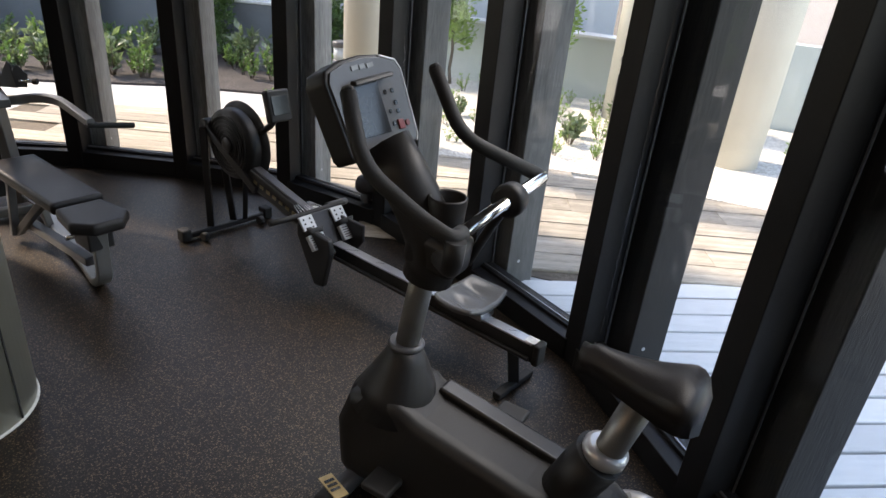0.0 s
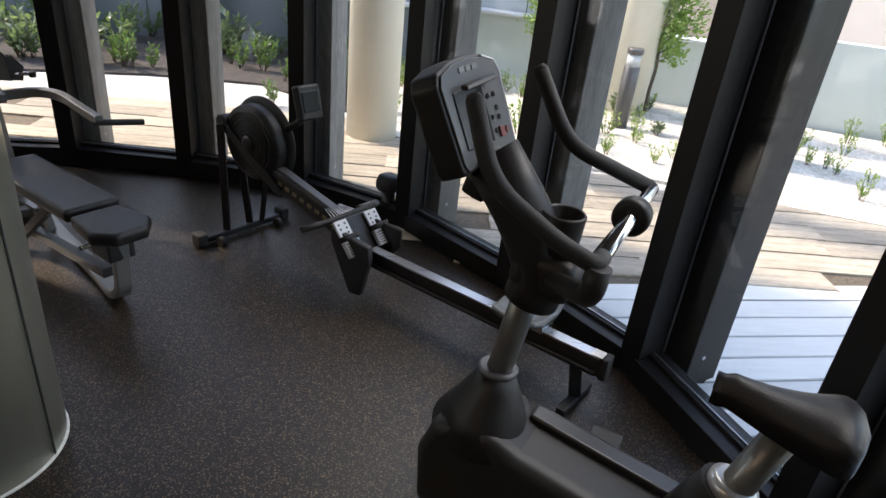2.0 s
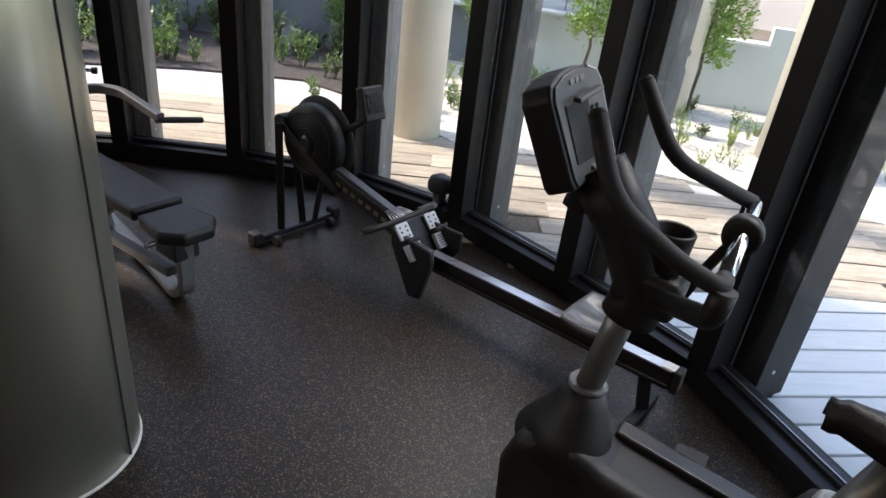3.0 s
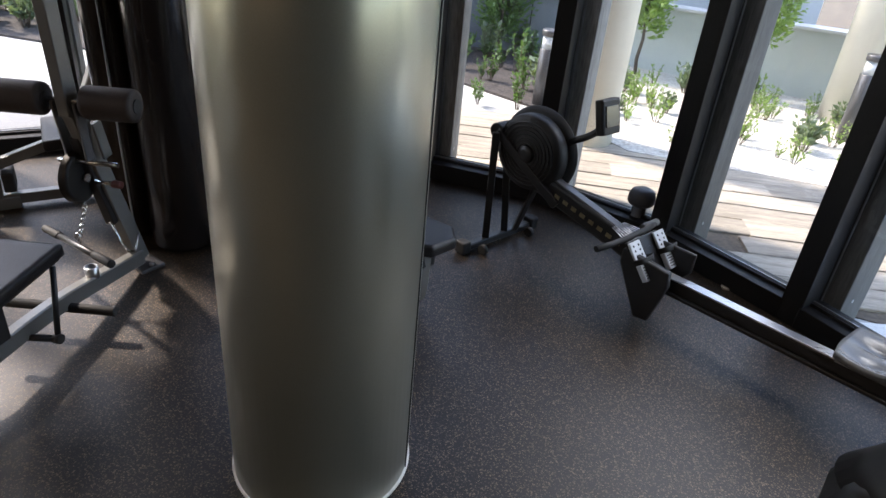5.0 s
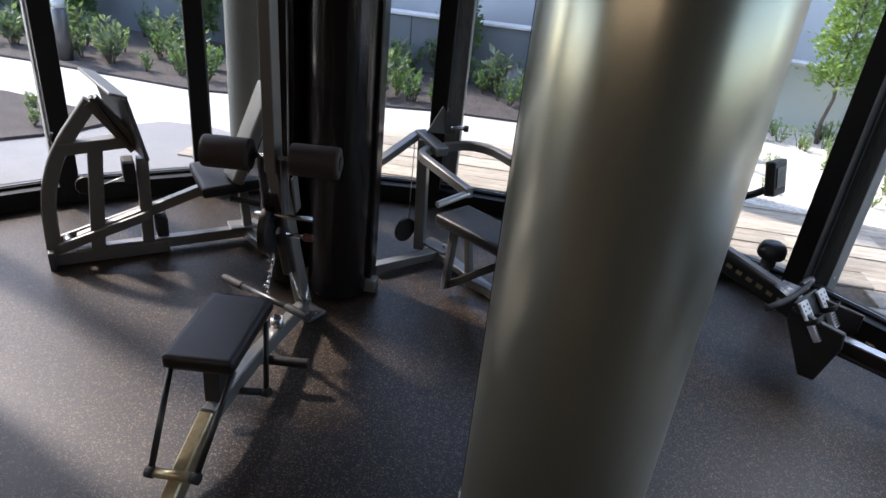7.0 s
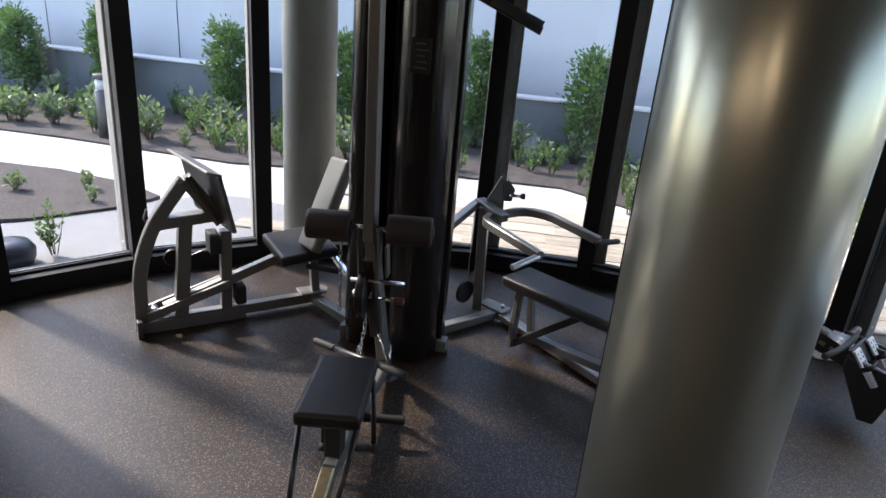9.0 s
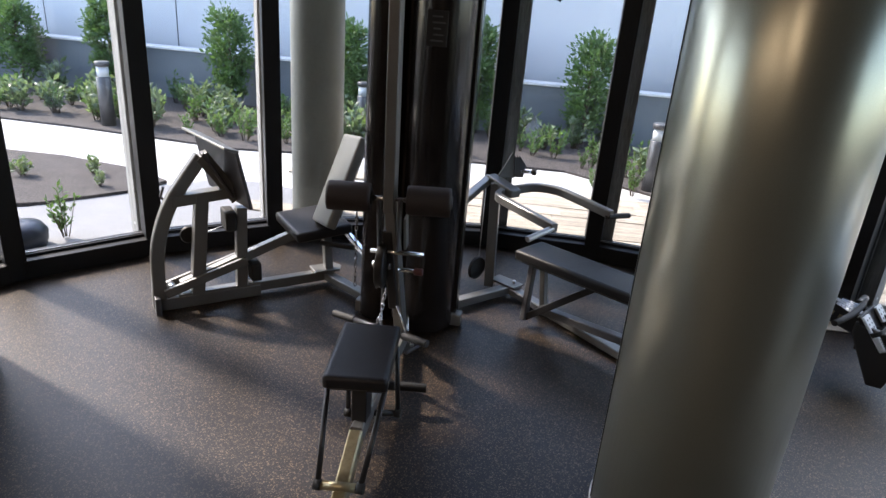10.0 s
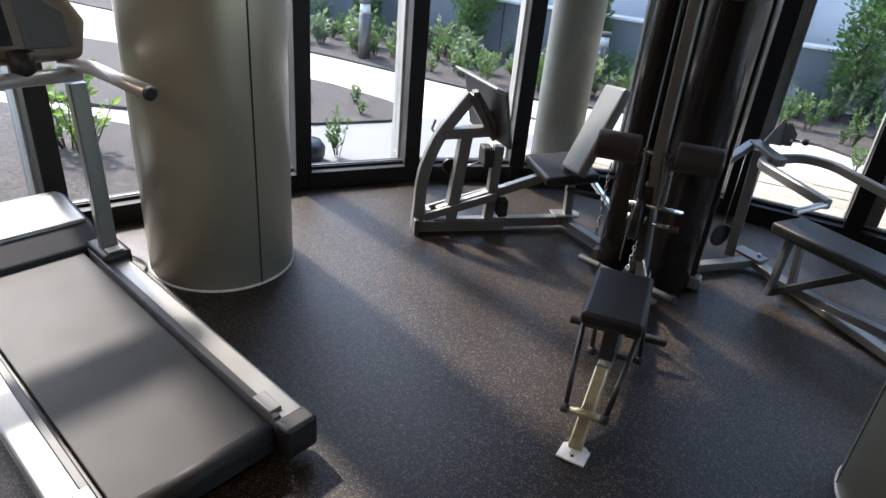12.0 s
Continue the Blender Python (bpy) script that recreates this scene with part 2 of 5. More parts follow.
def link(name, bm, material, parent=None, label=""):
    me = bpy.data.meshes.new(name)
    bm.transform(now)
    o = ORIGIN.get(parent.name if parent else "", Vector((0, 0, 0)))
    bmesh.ops.translate(bm, verts=bm.verts, vec=-o)
    bm.to_mesh(me)
    bm.free()
    for m in material if isinstance(material, (list, tuple)) else [material]:
        me.materials.append(m)
    ob = new(name, me)
    if parent:
        ob.parent = parent
        ORIGIN[ob.name] = o
    if label:
        tagged(ob, label)
    return ob


def part(name, bm, material, parent, label=""):
    return link(name, bm, material, parent, label)


def thing(name, at, label, category, group="", kind=""):
    e = new(name)
    at = now @ Vector(at)
    e.location = at
    e.empty_display_size = 0.1
    ORIGIN[e.name] = Vector(at)
    return tagged(e, label, category, group, kind)


def soften(bm, width, seg=2, faces=None, angle=0.5):
    """Rounds the sharp edges."""
    ed = [e for e in bm.edges if len(e.link_faces) == 2 and e.calc_face_angle(0) > angle]
    if ed and width > 0:
        for f in bm.faces:
            f.smooth = False
        for f in bmesh.ops.bevel(bm, geom=ed, offset=width, segments=seg, affect="EDGES", profile=0.7, clamp_overlap=True)["faces"]:
            f.smooth = seg > 1
    return bm


def add(bm, other):
    me = bpy.data.meshes.new("tmp")
    other.to_mesh(me)
    other.free()
    bm.from_mesh(me)
    bpy.data.meshes.remove(me)
    return bm


def slab(center, size, m=None, bevel=0.004, seg=2):
    """A rounded block, turned by m about its centre."""
    bm = bmesh.new()
    bmesh.ops.create_cube(bm, size=1)
    bmesh.ops.scale(bm, vec=size, verts=bm.verts)
    soften(bm, bevel, seg)
    bm.transform(Matrix.Translation(center) @ (m or Matrix()))
    return bm


def frame_of(d, up=(0, 0, 1)):
    """A turn whose x axis lies along d."""
    x = Vector(d).normalized()
    u = Vector(up)
    if abs(x.dot(u.normalized())) > 0.97:
        u = Vector((0, 1, 0))
    y = u.cross(x).normalized()
    z = x.cross(y)
    return Matrix((x, y, z)).transposed().to_4x4()


def beam(a, b, w, h, up=(0, 0, 1), bevel=0.006, ext=0.0):
    """A square tube from a to b, w wide and h high."""
    a, b = Vector(a), Vector(b)
    d = b - a
    return slab((a + b) / 2, (d.length + ext, w, h), frame_of(d, up), bevel)


def rod(a, b, r, seg=16, r2=None, bevel=0.0):
    a, b = Vector(a), Vector(b)
    bm = bmesh.new()
    bmesh.ops.create_cone(bm, cap_ends=True, segments=seg, radius1=r, radius2=r if r2 is None else r2, depth=(b - a).length)
    if bevel:
        soften(bm, bevel, 2)
    for f in bm.faces:
        f.smooth = len(f.verts) == 4 or bevel > 0
    bm.transform(Matrix.Translation((a + b) / 2) @ (b - a).to_track_quat("Z", "Y").to_matrix().to_4x4())
    return bm


def rounded(pts, r, n=5):
    """The polyline with its corners rounded."""
    pts = [Vector(p) for p in pts]
    out = [pts[0]]
    for p, q, s in zip(pts, pts[1:], pts[2:]):
        d1, d2 = (p - q), (s - q)
        k = min(r, d1.length * 0.45, d2.length * 0.45)
        a, b = q + d1.normalized() * k, q + d2.normalized() * k
        out += [a * (1 - t) ** 2 + q * 2 * t * (1 - t) + b * t * t for t in (i / n for i in range(n + 1))]
    return out + [pts[-1]]


def sweep(pts, prof, closed_ends=True, up=(0, 0, 1), smooth=True):
    """The outline prof (y, z pairs) carried along pts."""
    pts = [Vector(p) for p in pts]
    bm = bmesh.new()
    rings = []
    y = None
    for i, p in enumerate(pts):
        d = (pts[min(i + 1, len(pts) - 1)] - pts[max(i - 1, 0)]).normalized()
        if y is None:
            y = frame_of(d, up).to_3x3() @ Vector((0, 1, 0))
        y = (y - d * y.dot(d)).normalized()
        z = d.cross(y)
        rings.append([bm.verts.new(p + y * u + z * v) for u, v in prof])
    k = len(prof)
    for a, b in zip(rings, rings[1:]):
        for i in range(k):
            bm.faces.new((a[i], a[(i + 1) % k], b[(i + 1) % k], b[i])).smooth = smooth
    if closed_ends:
        bm.faces.new(rings[0][::-1]), bm.faces.new(rings[-1])
    bmesh.ops.recalc_face_normals(bm, faces=bm.faces)
    return bm


def ring(r, n=12, r2=None):
    return [(r * math.cos(6.28319 * i / n), (r2 or r) * math.sin(6.28319 * i / n)) for i in range(n)]


def pipe(pts, r, bend=0.05, n=12):
    return sweep(rounded(pts, bend), ring(r, n))


def square(w, h, c=0.006):
    a, b = w / 2, h / 2
    return [(a - c, -b), (a, -b + c), (a, b - c), (a - c, b), (-a + c, b), (-a, b - c), (-a, -b + c), (-a + c, -b)]


def bent(pts, w, h, bend=0.06, up=(0, 0, 1)):
    return sweep(rounded(pts, bend), square(w, h), up=up, smooth=False)


def turned(profile, center, axis=(0, 0, 1), n=24):
    """A body of revolution: (radius, height) pairs about an axis."""
    bm = bmesh.new()
    rings = [[bm.verts.new((r * math.cos(6.28319 * i / n), r * math.sin(6.28319 * i / n), h)) for i in range(n)] for r, h in profile]
    for a, b in zip(rings, rings[1:]):
        for i in range(n):
            bm.faces.new((a[i], a[(i + 1) % n], b[(i + 1) % n], b[i])).smooth = True
    bm.faces.new(rings[0][::-1]), bm.faces.new(rings[-1])
    bmesh.ops.recalc_face_normals(bm, faces=bm.faces)
    bm.transform(Matrix.Translation(center) @ Vector(axis).to_track_quat("Z", "Y").to_matrix().to_4x4())
    return bm


def prism(outline, thick, m, bevel=0.004, seg=2):
    """A flat outline (x, y pairs) given thickness about its plane, laid by m."""
    bm = bmesh.new()
    f = bm.faces.new([bm.verts.new((x, y, -thick / 2)) for x, y in outline])
    r = bmesh.ops.extrude_face_region(bm, geom=[f])
    bmesh.ops.translate(bm, vec=(0, 0, thick), verts=[v for v in r["geom"] if isinstance(v, bmesh.types.BMVert)])
    bmesh.ops.recalc_face_normals(bm, faces=bm.faces)
    soften(bm, bevel, seg)
    bm.transform(m)
    return bm


def plane_at(o, x, y):
    """A turn and place: x axis along x, plane spanned with y."""
    x = Vector(x).normalized()
    z = x.cross(Vector(y)).normalized()
    yy = z.cross(x)
    return Matrix.Translation(o) @ Matrix((x, yy, z)).transposed().to_4x4()


# ---- building ----
Z_UP = Vector((0, 0, 1))
LAMP_WATTS = 1.7
FACADE = [(-6.106, -0.898), (-6.044, -0.176), (-5.918, 0.546), (-5.726, 1.377), (-5.448, 1.963), (-5.158, 2.676), (-4.688, 3.281), (-4.092, 3.787), (-3.373, 4.084), (-2.639, 4.216),
          (-1.886, 4.217), (-1.119, 4.103), (-0.405, 3.733), (0.174, 3.15), (0.683, 2.517), (0.987, 1.728), (1.265, 0.966), (1.438, 0.183), (1.517, -0.647)]
# height where the glass ends, unseen; chosen to cut the sun on the floor
HEAD = 2.72
fac = [Vector((x, y, 0)) for x, y in FACADE]


def outward(i):
    d = (fac[min(i + 1, len(fac) - 1)] - fac[max(i - 1, 0)]).normalized()
    return Vector((-d.y, d.x, 0)), d


inside = [v.xy for v in fac] + [Vector((fac[-1].x, -4.0)), Vector((fac[0].x, -4.0))]
bm = bmesh.new()
f = bm.faces.new([bm.verts.new((p.x, p.y, 0)) for p in inside])
r = bmesh.ops.extrude_face_region(bm, geom=[f])
bmesh.ops.translate(bm, vec=(0, 0, -0.12), verts=[v for v in r["geom"] if isinstance(v, bmesh.types.BMVert)])
bmesh.ops.recalc_face_normals(bm, faces=bm.faces)
tagged(link("floor", bm, FLOOR), "black speckled rubber gym floor with pale flecks", "floor", kind="structure")
bm = bmesh.new()
f = bm.faces.new([bm.verts.new((p.x * 1.02 + 0.04, p.y * 1.02, 3.08)) for p in inside])
r = bmesh.ops.extrude_face_region(bm, geom=[f])
bmesh.ops.translate(bm, vec=(0, 0, 0.3), verts=[v for v in r["geom"] if isinstance(v, bmesh.types.BMVert)])
bmesh.ops.recalc_face_normals(bm, faces=bm.faces)
tagged(link("ceiling", bm, CEIL), "dark painted ceiling slab above the gym", "ceiling", kind="structure")
for nm, a, b in (("wall_east", (fac[-1].x + 0.06, -4.1), (fac[-1].x + 0.06, fac[-1].y - 0.07)), ("wall_south", (fac[-1].x, -4.06), (fac[0].x, -4.06)), ("wall_west", (fac[0].x - 0.06, -4.1), (fac[0].x - 0.06, fac[0].y - 0.07))):
    tagged(link(nm, beam((*a, 1.54), (*b, 1.54), 0.12, 3.07, bevel=0), PLASTER), "plain grey painted plaster wall", "wall", kind="structure")

for i in range(len(fac)):
    n, d = outward(i)
    p = fac[i]
    e = thing("mullion", p, "black aluminium mullion with a weathered timber fin outside", "mullion", "facade mullions", "structure")
    up = (n.x, n.y, 0)
    bm = beam(p + n * 0.015 + Vector((0, 0, 0.0)), p + n * 0.015 + Vector((0, 0, 3.06)), 0.105, 0.13, up, 0.004)
    part("inner_frame", bm, FRAME, e)
    part("outer_cap", beam(p + n * 0.10, p + n * 0.10 + Vector((0, 0, 3.06)), 0.075, 0.04, up, 0.003), FRAME, e)
    part("bead", beam(p + n * 0.083 + d * 0.062, p + n * 0.083 + d * 0.062 + Vector((0, 0, 3.0)), 0.006, 0.006, up, 0), FRAME_EDGE, e)
    wide = i >= 9
    c = p + n * 0.222 + d * (0.055 if i >= 14 else 0.04 if wide else 0)
    part("fin", beam(c - Vector((0, 0, 0.03)), c + Vector((0, 0, 3.4)), 0.235 if i >= 14 else 0.2 if wide else 0.125, 0.2, up, 0.006), FIN_SHADED if i >= 14 else FIN_HALF_SHADED if i >= 12 else FIN, e, "weathered timber fin, its grey darkened for shade" if i >= 14 else "weathered grey timber fin with knots")
    for sx in (-1, 1):
        part("screw", rod(p + n * 0.2 + d * (0.163 if i >= 14 and sx > 0 else 0.13 * sx if wide and sx > 0 else 0.055 * sx) + Vector((0, 0, 0.14)), p + n * 0.2 + d * (0.1755 if i >= 14 and sx > 0 else 0.1425 * sx if wide and sx > 0 else 0.0665 * sx) + Vector((0, 0, 0.14)), 0.009, 10), STEEL, e)

for i in range(len(fac) - 1):
    a, b = fac[i], fac[i + 1]
    d = (b - a).normalized()
    n = Vector((-d.y, d.x, 0))
    c = (a + b) / 2
    e = thing("window_%d" % (i + 1), c, "tall glass bay in a black aluminium frame", "window", kind="structure")
    zed = Vector((0, 0, 1))
    a2, b2 = a + d * 0.045, b - d * 0.045
    part("plinth", beam(a2 + zed * 0.055 + n * 0.02, b2 + zed * 0.055 + n * 0.02, 0.14, 0.11, bevel=0.004), FRAME, e)
    part("sill_rail", beam(a2 + zed * 0.117 + n * 0.055, b2 + zed * 0.117 + n * 0.055, 0.075, 0.018, bevel=0.003), FRAME, e)
    part("sill_bead", beam(a2 + zed * 0.129 + n * 0.040, b2 + zed * 0.129 + n * 0.040, 0.007, 0.007, bevel=0), FRAME_EDGE, e, "bright metal glazing bead")
    # unseen solid panel added above the glass to stop the high sun
    part("sun_stop_head", beam(a2 + zed * (HEAD + 3.06) / 2 + n * 0.03, b2 + zed * (HEAD + 3.06) / 2 + n * 0.03, 0.12, 3.06 - HEAD, bevel=0.004), FRAME, e)
    pane = part("pane", beam(a2 + zed * (HEAD + 0.13) / 2 + n * 0.06, b2 + zed * (HEAD + 0.13) / 2 + n * 0.06, 0.008, HEAD - 0.13, bevel=0), GLASS, e)
    pane.visible_shadow = False


def clad_column(name, x, y, r, seams, label, paint):
    """A round column in metal cladding with open joints and a sealed foot."""
    e = thing(name, (x, y, 0), label, "column", "clad columns", "structure")
    part("cladding", turned([(r - 0.01, 0.0), (r, 0.006), (r, 3.07)], (x, y, 0), n=64), paint, e)
    part("foot_seal", turned([(r + 0.006, 0.0), (r + 0.006, 0.004), (r, 0.010)], (x, y, 0), n=64), SEALANT, e, "white sealant bead at the foot")
    for g in seams:
        q = Vector((math.cos(radians(g)), math.sin(radians(g)), 0))
        part("joint", beam(Vector((x, y, 0.01)) + q * r, Vector((x, y, 3.06)) + q * r, 0.007, 0.005, q, 0), SEAM, e)


def ceiling_light(x, y):
    """A recessed round downlight with its lamp."""
    e = thing("ceiling_light", (x, y, 3.08), "round recessed warm ceiling downlight", "ceiling light", "ceiling downlights")
    part("trim_ring", turned([(0.11, 3.066), (0.125, 3.068), (0.125, 3.08)], (x, y, 0), Z_UP, 28), SILVER_PLASTIC, e)
    lamp = bpy.data.lights.new("downlight", "AREA")
    lamp.shape, lamp.size, lamp.energy, lamp.color = "DISK", 0.2, LAMP_WATTS, (1.0, 0.80, 0.60)
    ob = new("downlight", lamp)
    ob.matrix_world = pose(x, y, 3.062)


clad_column("column_near", -1.677, 1.765, 0.283, (0, 180), "round column clad in satin green-grey metal with a dark joint", PAINT_COL)
clad_column("column_far", -4.850, 1.680, 0.355, (-14, 166), "wide round column clad in satin metal tinted for warm light, with a dark joint", PAINT_COL_LIT)
for x in (-5.4, -4.1, -2.8):
    for y in (-3.1, -1.8):
        ceiling_light(x, y)

# daylight of the open sky in the upper part of the bays towards the deck
for i in (12, 13, 14, 15, 16):
    a, b = fac[i], fac[i + 1]
    d = (b - a).normalized()
    n = Vector((-d.y, d.x, 0))
    lamp = bpy.data.lights.new("sky_light", "AREA")
    lamp.shape, lamp.size, lamp.size_y, lamp.energy, lamp.color = "RECTANGLE", (b - a).length - 0.12, 0.6, 0.7, (0.86, 0.93, 1.0)
    lamp.spread = radians(75)
    c = (a + b) / 2 + Vector((0, 0, 2.15)) + n * 0.02
    new("sky_light", lamp).matrix_world = look(c, c - n - Vector((0, 0, 1.8)))


# ---- garden ----
rnd = random.Random(7)


def sheet(name, pts, top, thick, material, label, category, parent=None):
    bm = bmesh.new()
    f = bm.faces.new([bm.verts.new((*garden(x, y), top)) for x, y in pts])
    r = bmesh.ops.extrude_face_region(bm, geom=[f])
    bmesh.ops.translate(bm, vec=(0, 0, -thick), verts=[v for v in r["geom"] if isinstance(v, bmesh.types.BMVert)])
    bmesh.ops.recalc_face_normals(bm, faces=bm.faces)
    return tagged(link(name, bm, material), label, category, kind="structure")


bm = bmesh.new()
bmesh.ops.create_grid(bm, x_segments=8, y_segments=8, size=400)
bmesh.ops.translate(bm, vec=(0, 0, -0.14), verts=bm.verts)
tagged(link("ground", bm, SOIL), "bare brown soil ground around the building", "ground", kind="structure")
sheet("path", [(-30, 2.2), (-30, 6.2), (-8.3, 6.62), (-6.0, 6.50), (-4.6, 6.85), (-3.4, 7.22), (-2.2, 7.32), (-1.1, 6.65), (-0.4, 5.78), (1.45, 5.62), (3.2, 5.05), (7, 4.0), (7, 3.3),
               (1.0, 2.75), (0.1, 3.6), (-1.0, 4.5), (-2.7, 4.75), (-4.4, 4.3), (-5.75, 3.0), (-6.3, 1.5)], -0.012, 0.1, PATH, "pale sunlit concrete garden path", "path")
bm = bmesh.new()
rim = [(-6.9, 2.6), (-6.35, 3.3), (-6.0, 3.72), (-5.79, 4.03), (-5.56, 4.40), (-5.36, 4.68), (-5.15, 4.95), (-4.75, 5.0), (-4.05, 4.85)]
f = bm.faces.new([bm.verts.new((x, y, -0.004)) for x, y in rim + [(p.x, p.y) for p in fac[8:3:-1]]])
r = bmesh.ops.extrude_face_region(bm, geom=[f])
bmesh.ops.translate(bm, vec=(0, 0, -0.05), verts=[v for v in r["geom"] if isinstance(v, bmesh.types.BMVert)])
bmesh.ops.recalc_face_normals(bm, faces=bm.faces)
tagged(link("apron", bm, APRON_GREY), "grey strip along the foot of the windows, darker than the path", "paving", kind="structure")
sheet("sleeper_bed", [(-4.2, 4.35), (-4.2, 5.95), (-1.5, 6.05), (1.4, 5.25), (2.2, 4.6), (4.3, 4.1), (4.3, 3.5), (1.2, 3.35), (0.3, 3.55), (-0.9, 4.5), (-2.7, 4.72)], -0.006, 0.05, SOIL, "dusty brown soil between the sleepers", "soil")
sheet("garden_bed_left", [(-30, 6.2), (-8.3, 6.62), (-6.0, 6.50), (-4.6, 6.85), (-3.4, 7.22), (-2.2, 7.32), (-1.1, 6.65), (-0.6, 9.6), (-16, 9.1), (-30, 9.0)], 0.012, 0.1, MULCH, "dark mulched planting bed along the wall", "planting bed")
sheet("garden_bed_right", [(-1.1, 6.65), (-0.4, 5.78), (1.45, 5.62), (3.2, 5.05), (7, 4.0), (14, 3.0), (14, 6), (8, 6.9), (3.5, 8.5), (-0.6, 9.6)], 0.016, 0.1, CHIPS, "planting bed covered in pale sunlit wood chips", "planting bed")
sheet("garden_bed_island", [(-6.42, 4.02), (-5.98, 4.62), (-5.9, 5.0), (-6.4, 5.24), (-7.3, 5.36), (-9.5, 5.2), (-12, 4.5), (-12, 2.2), (-8.5, 2.9), (-7.2, 3.5)], 0.020, 0.1, MULCH, "dark mulch bed between two paths", "planting bed")
sheet("garden_bed_west", [(-6.35, 1.5), (-6.0, 2.4), (-7.2, 2.9), (-12, 1.6), (-12, -3), (-6.6, -3)], 0.028, 0.1, MULCH, "planted dark bed beside the windows", "planting bed")


def wall_run(name, a, b, h, t=0.22, coping=True, material=WALL_LOW, label="", joints=0, base=-0.1):
    a, b = Vector((*garden(*a), 0)), Vector((*garden(*b), 0))
    h *= 0.89
    z = Vector((0, 0, 1))
    e = thing(name, (a + b) / 2, label, "wall", kind="structure")
    part("wall_body", beam(a + z * (h + base) / 2, b + z * (h + base) / 2, t, h - base, bevel=0), material, e)
    if coping:
        part("coping", beam(a + z * (h + 0.016), b + z * (h + 0.016), t + 0.05, 0.032, bevel=0.006), COPING, e, "white coping strip")
    d = (b - a).normalized()
    n = Vector((d.y, -d.x, 0))
    for k in range(joints):
        q = a.lerp(b, (k + 0.5) / joints) + n * (t / 2)
        part("panel_joint", beam(q, q + z * (h - 0.01), 0.012, 0.006, n, 0), SEAM, e)


wall_run("garden_wall_left", (-24, 8.75), (-0.1, 9.62), 0.75, label="dark blue-grey low garden wall with a white coping", joints=9)
wall_run("garden_wall_middle", (-0.1, 9.62), (3.5, 8.65), 0.80, material=WALL_SUNLIT, label="low garden wall with a white coping, its grey-green paled for sunlight")
wall_run("garden_wall_right", (3.5, 8.65), (14, 5.6), 1.03, material=WALL_SUNLIT, label="low garden wall behind the bed, its grey-green paled for sunlight", coping=False)
wall_run("backdrop_wall", (-24, 9.35), (2.4, 10.25), 4.6, 0.2, False, WALL_UP, "tall pale blue-grey panelled wall", 11)


def far_building():
    e = thing("neighbour_building", (12, 17, 0), "tan rendered house with white window trims beyond the garden wall", "building")
    part("wall", beam((6.4, 17.2, 3), (18, 12, 3), 0.3, 6.4, bevel=0), TAN, e)
    d = (Vector((18, 12, 0)) - Vector((6.4, 17.2, 0))).normalized()
    n = Vector((d.y, -d.x, 0))
    part("roof", beam((6.2, 17.3, 6.35), (18.2, 11.9, 6.35), 1.2, 0.25, bevel=0.02), WALL_UP, e)
    for k in range(5):
        c = Vector((6.4, 17.2, 2.2)) + d * (1.6 + 2.3 * k) + n * 0.16
        w = part("window", beam(c - d * 0.5, c + d * 0.5, 0.06, 1.5, bevel=0.004), COPING, e)
        part("pane", beam(c - d * 0.42 + n * 0.02, c + d * 0.42 + n * 0.02, 0.05, 1.34, bevel=0), CONSOLE_DARK, w)


far_building()


# leaves, trees and shrubs
def leaf_mesh(places, size, r, droop=0.25):
    """Many small folded leaves at the places given, as one mesh."""
    vs, fs = [], []
    for p, out in places:
        s = size * r.uniform(0.6, 1.3)
        d = (out + Vector((r.uniform(-1, 1), r.uniform(-1, 1), r.uniform(-0.6, 1))) * 0.9).normalized()
        side = d.cross(Vector((r.uniform(-1, 1), r.uniform(-1, 1), r.uniform(-1, 1)))).normalized()
        nrm = d.cross(side)
        k = len(vs)
        mid = p + d * s * 0.5 - nrm * s * droop * 0.4
        vs += [p, mid + side * s * 0.24, p + d * s - nrm * s * droop, mid - side * s * 0.24, mid + nrm * s * 0.08]
        fs += [(k, k + 1, k + 4), (k + 1, k + 2, k + 4), (k + 2, k + 3, k + 4), (k + 3, k, k + 4)]
    me = bpy.data.meshes.new("leaves")
    me.from_pydata(vs, [], fs)
    return me


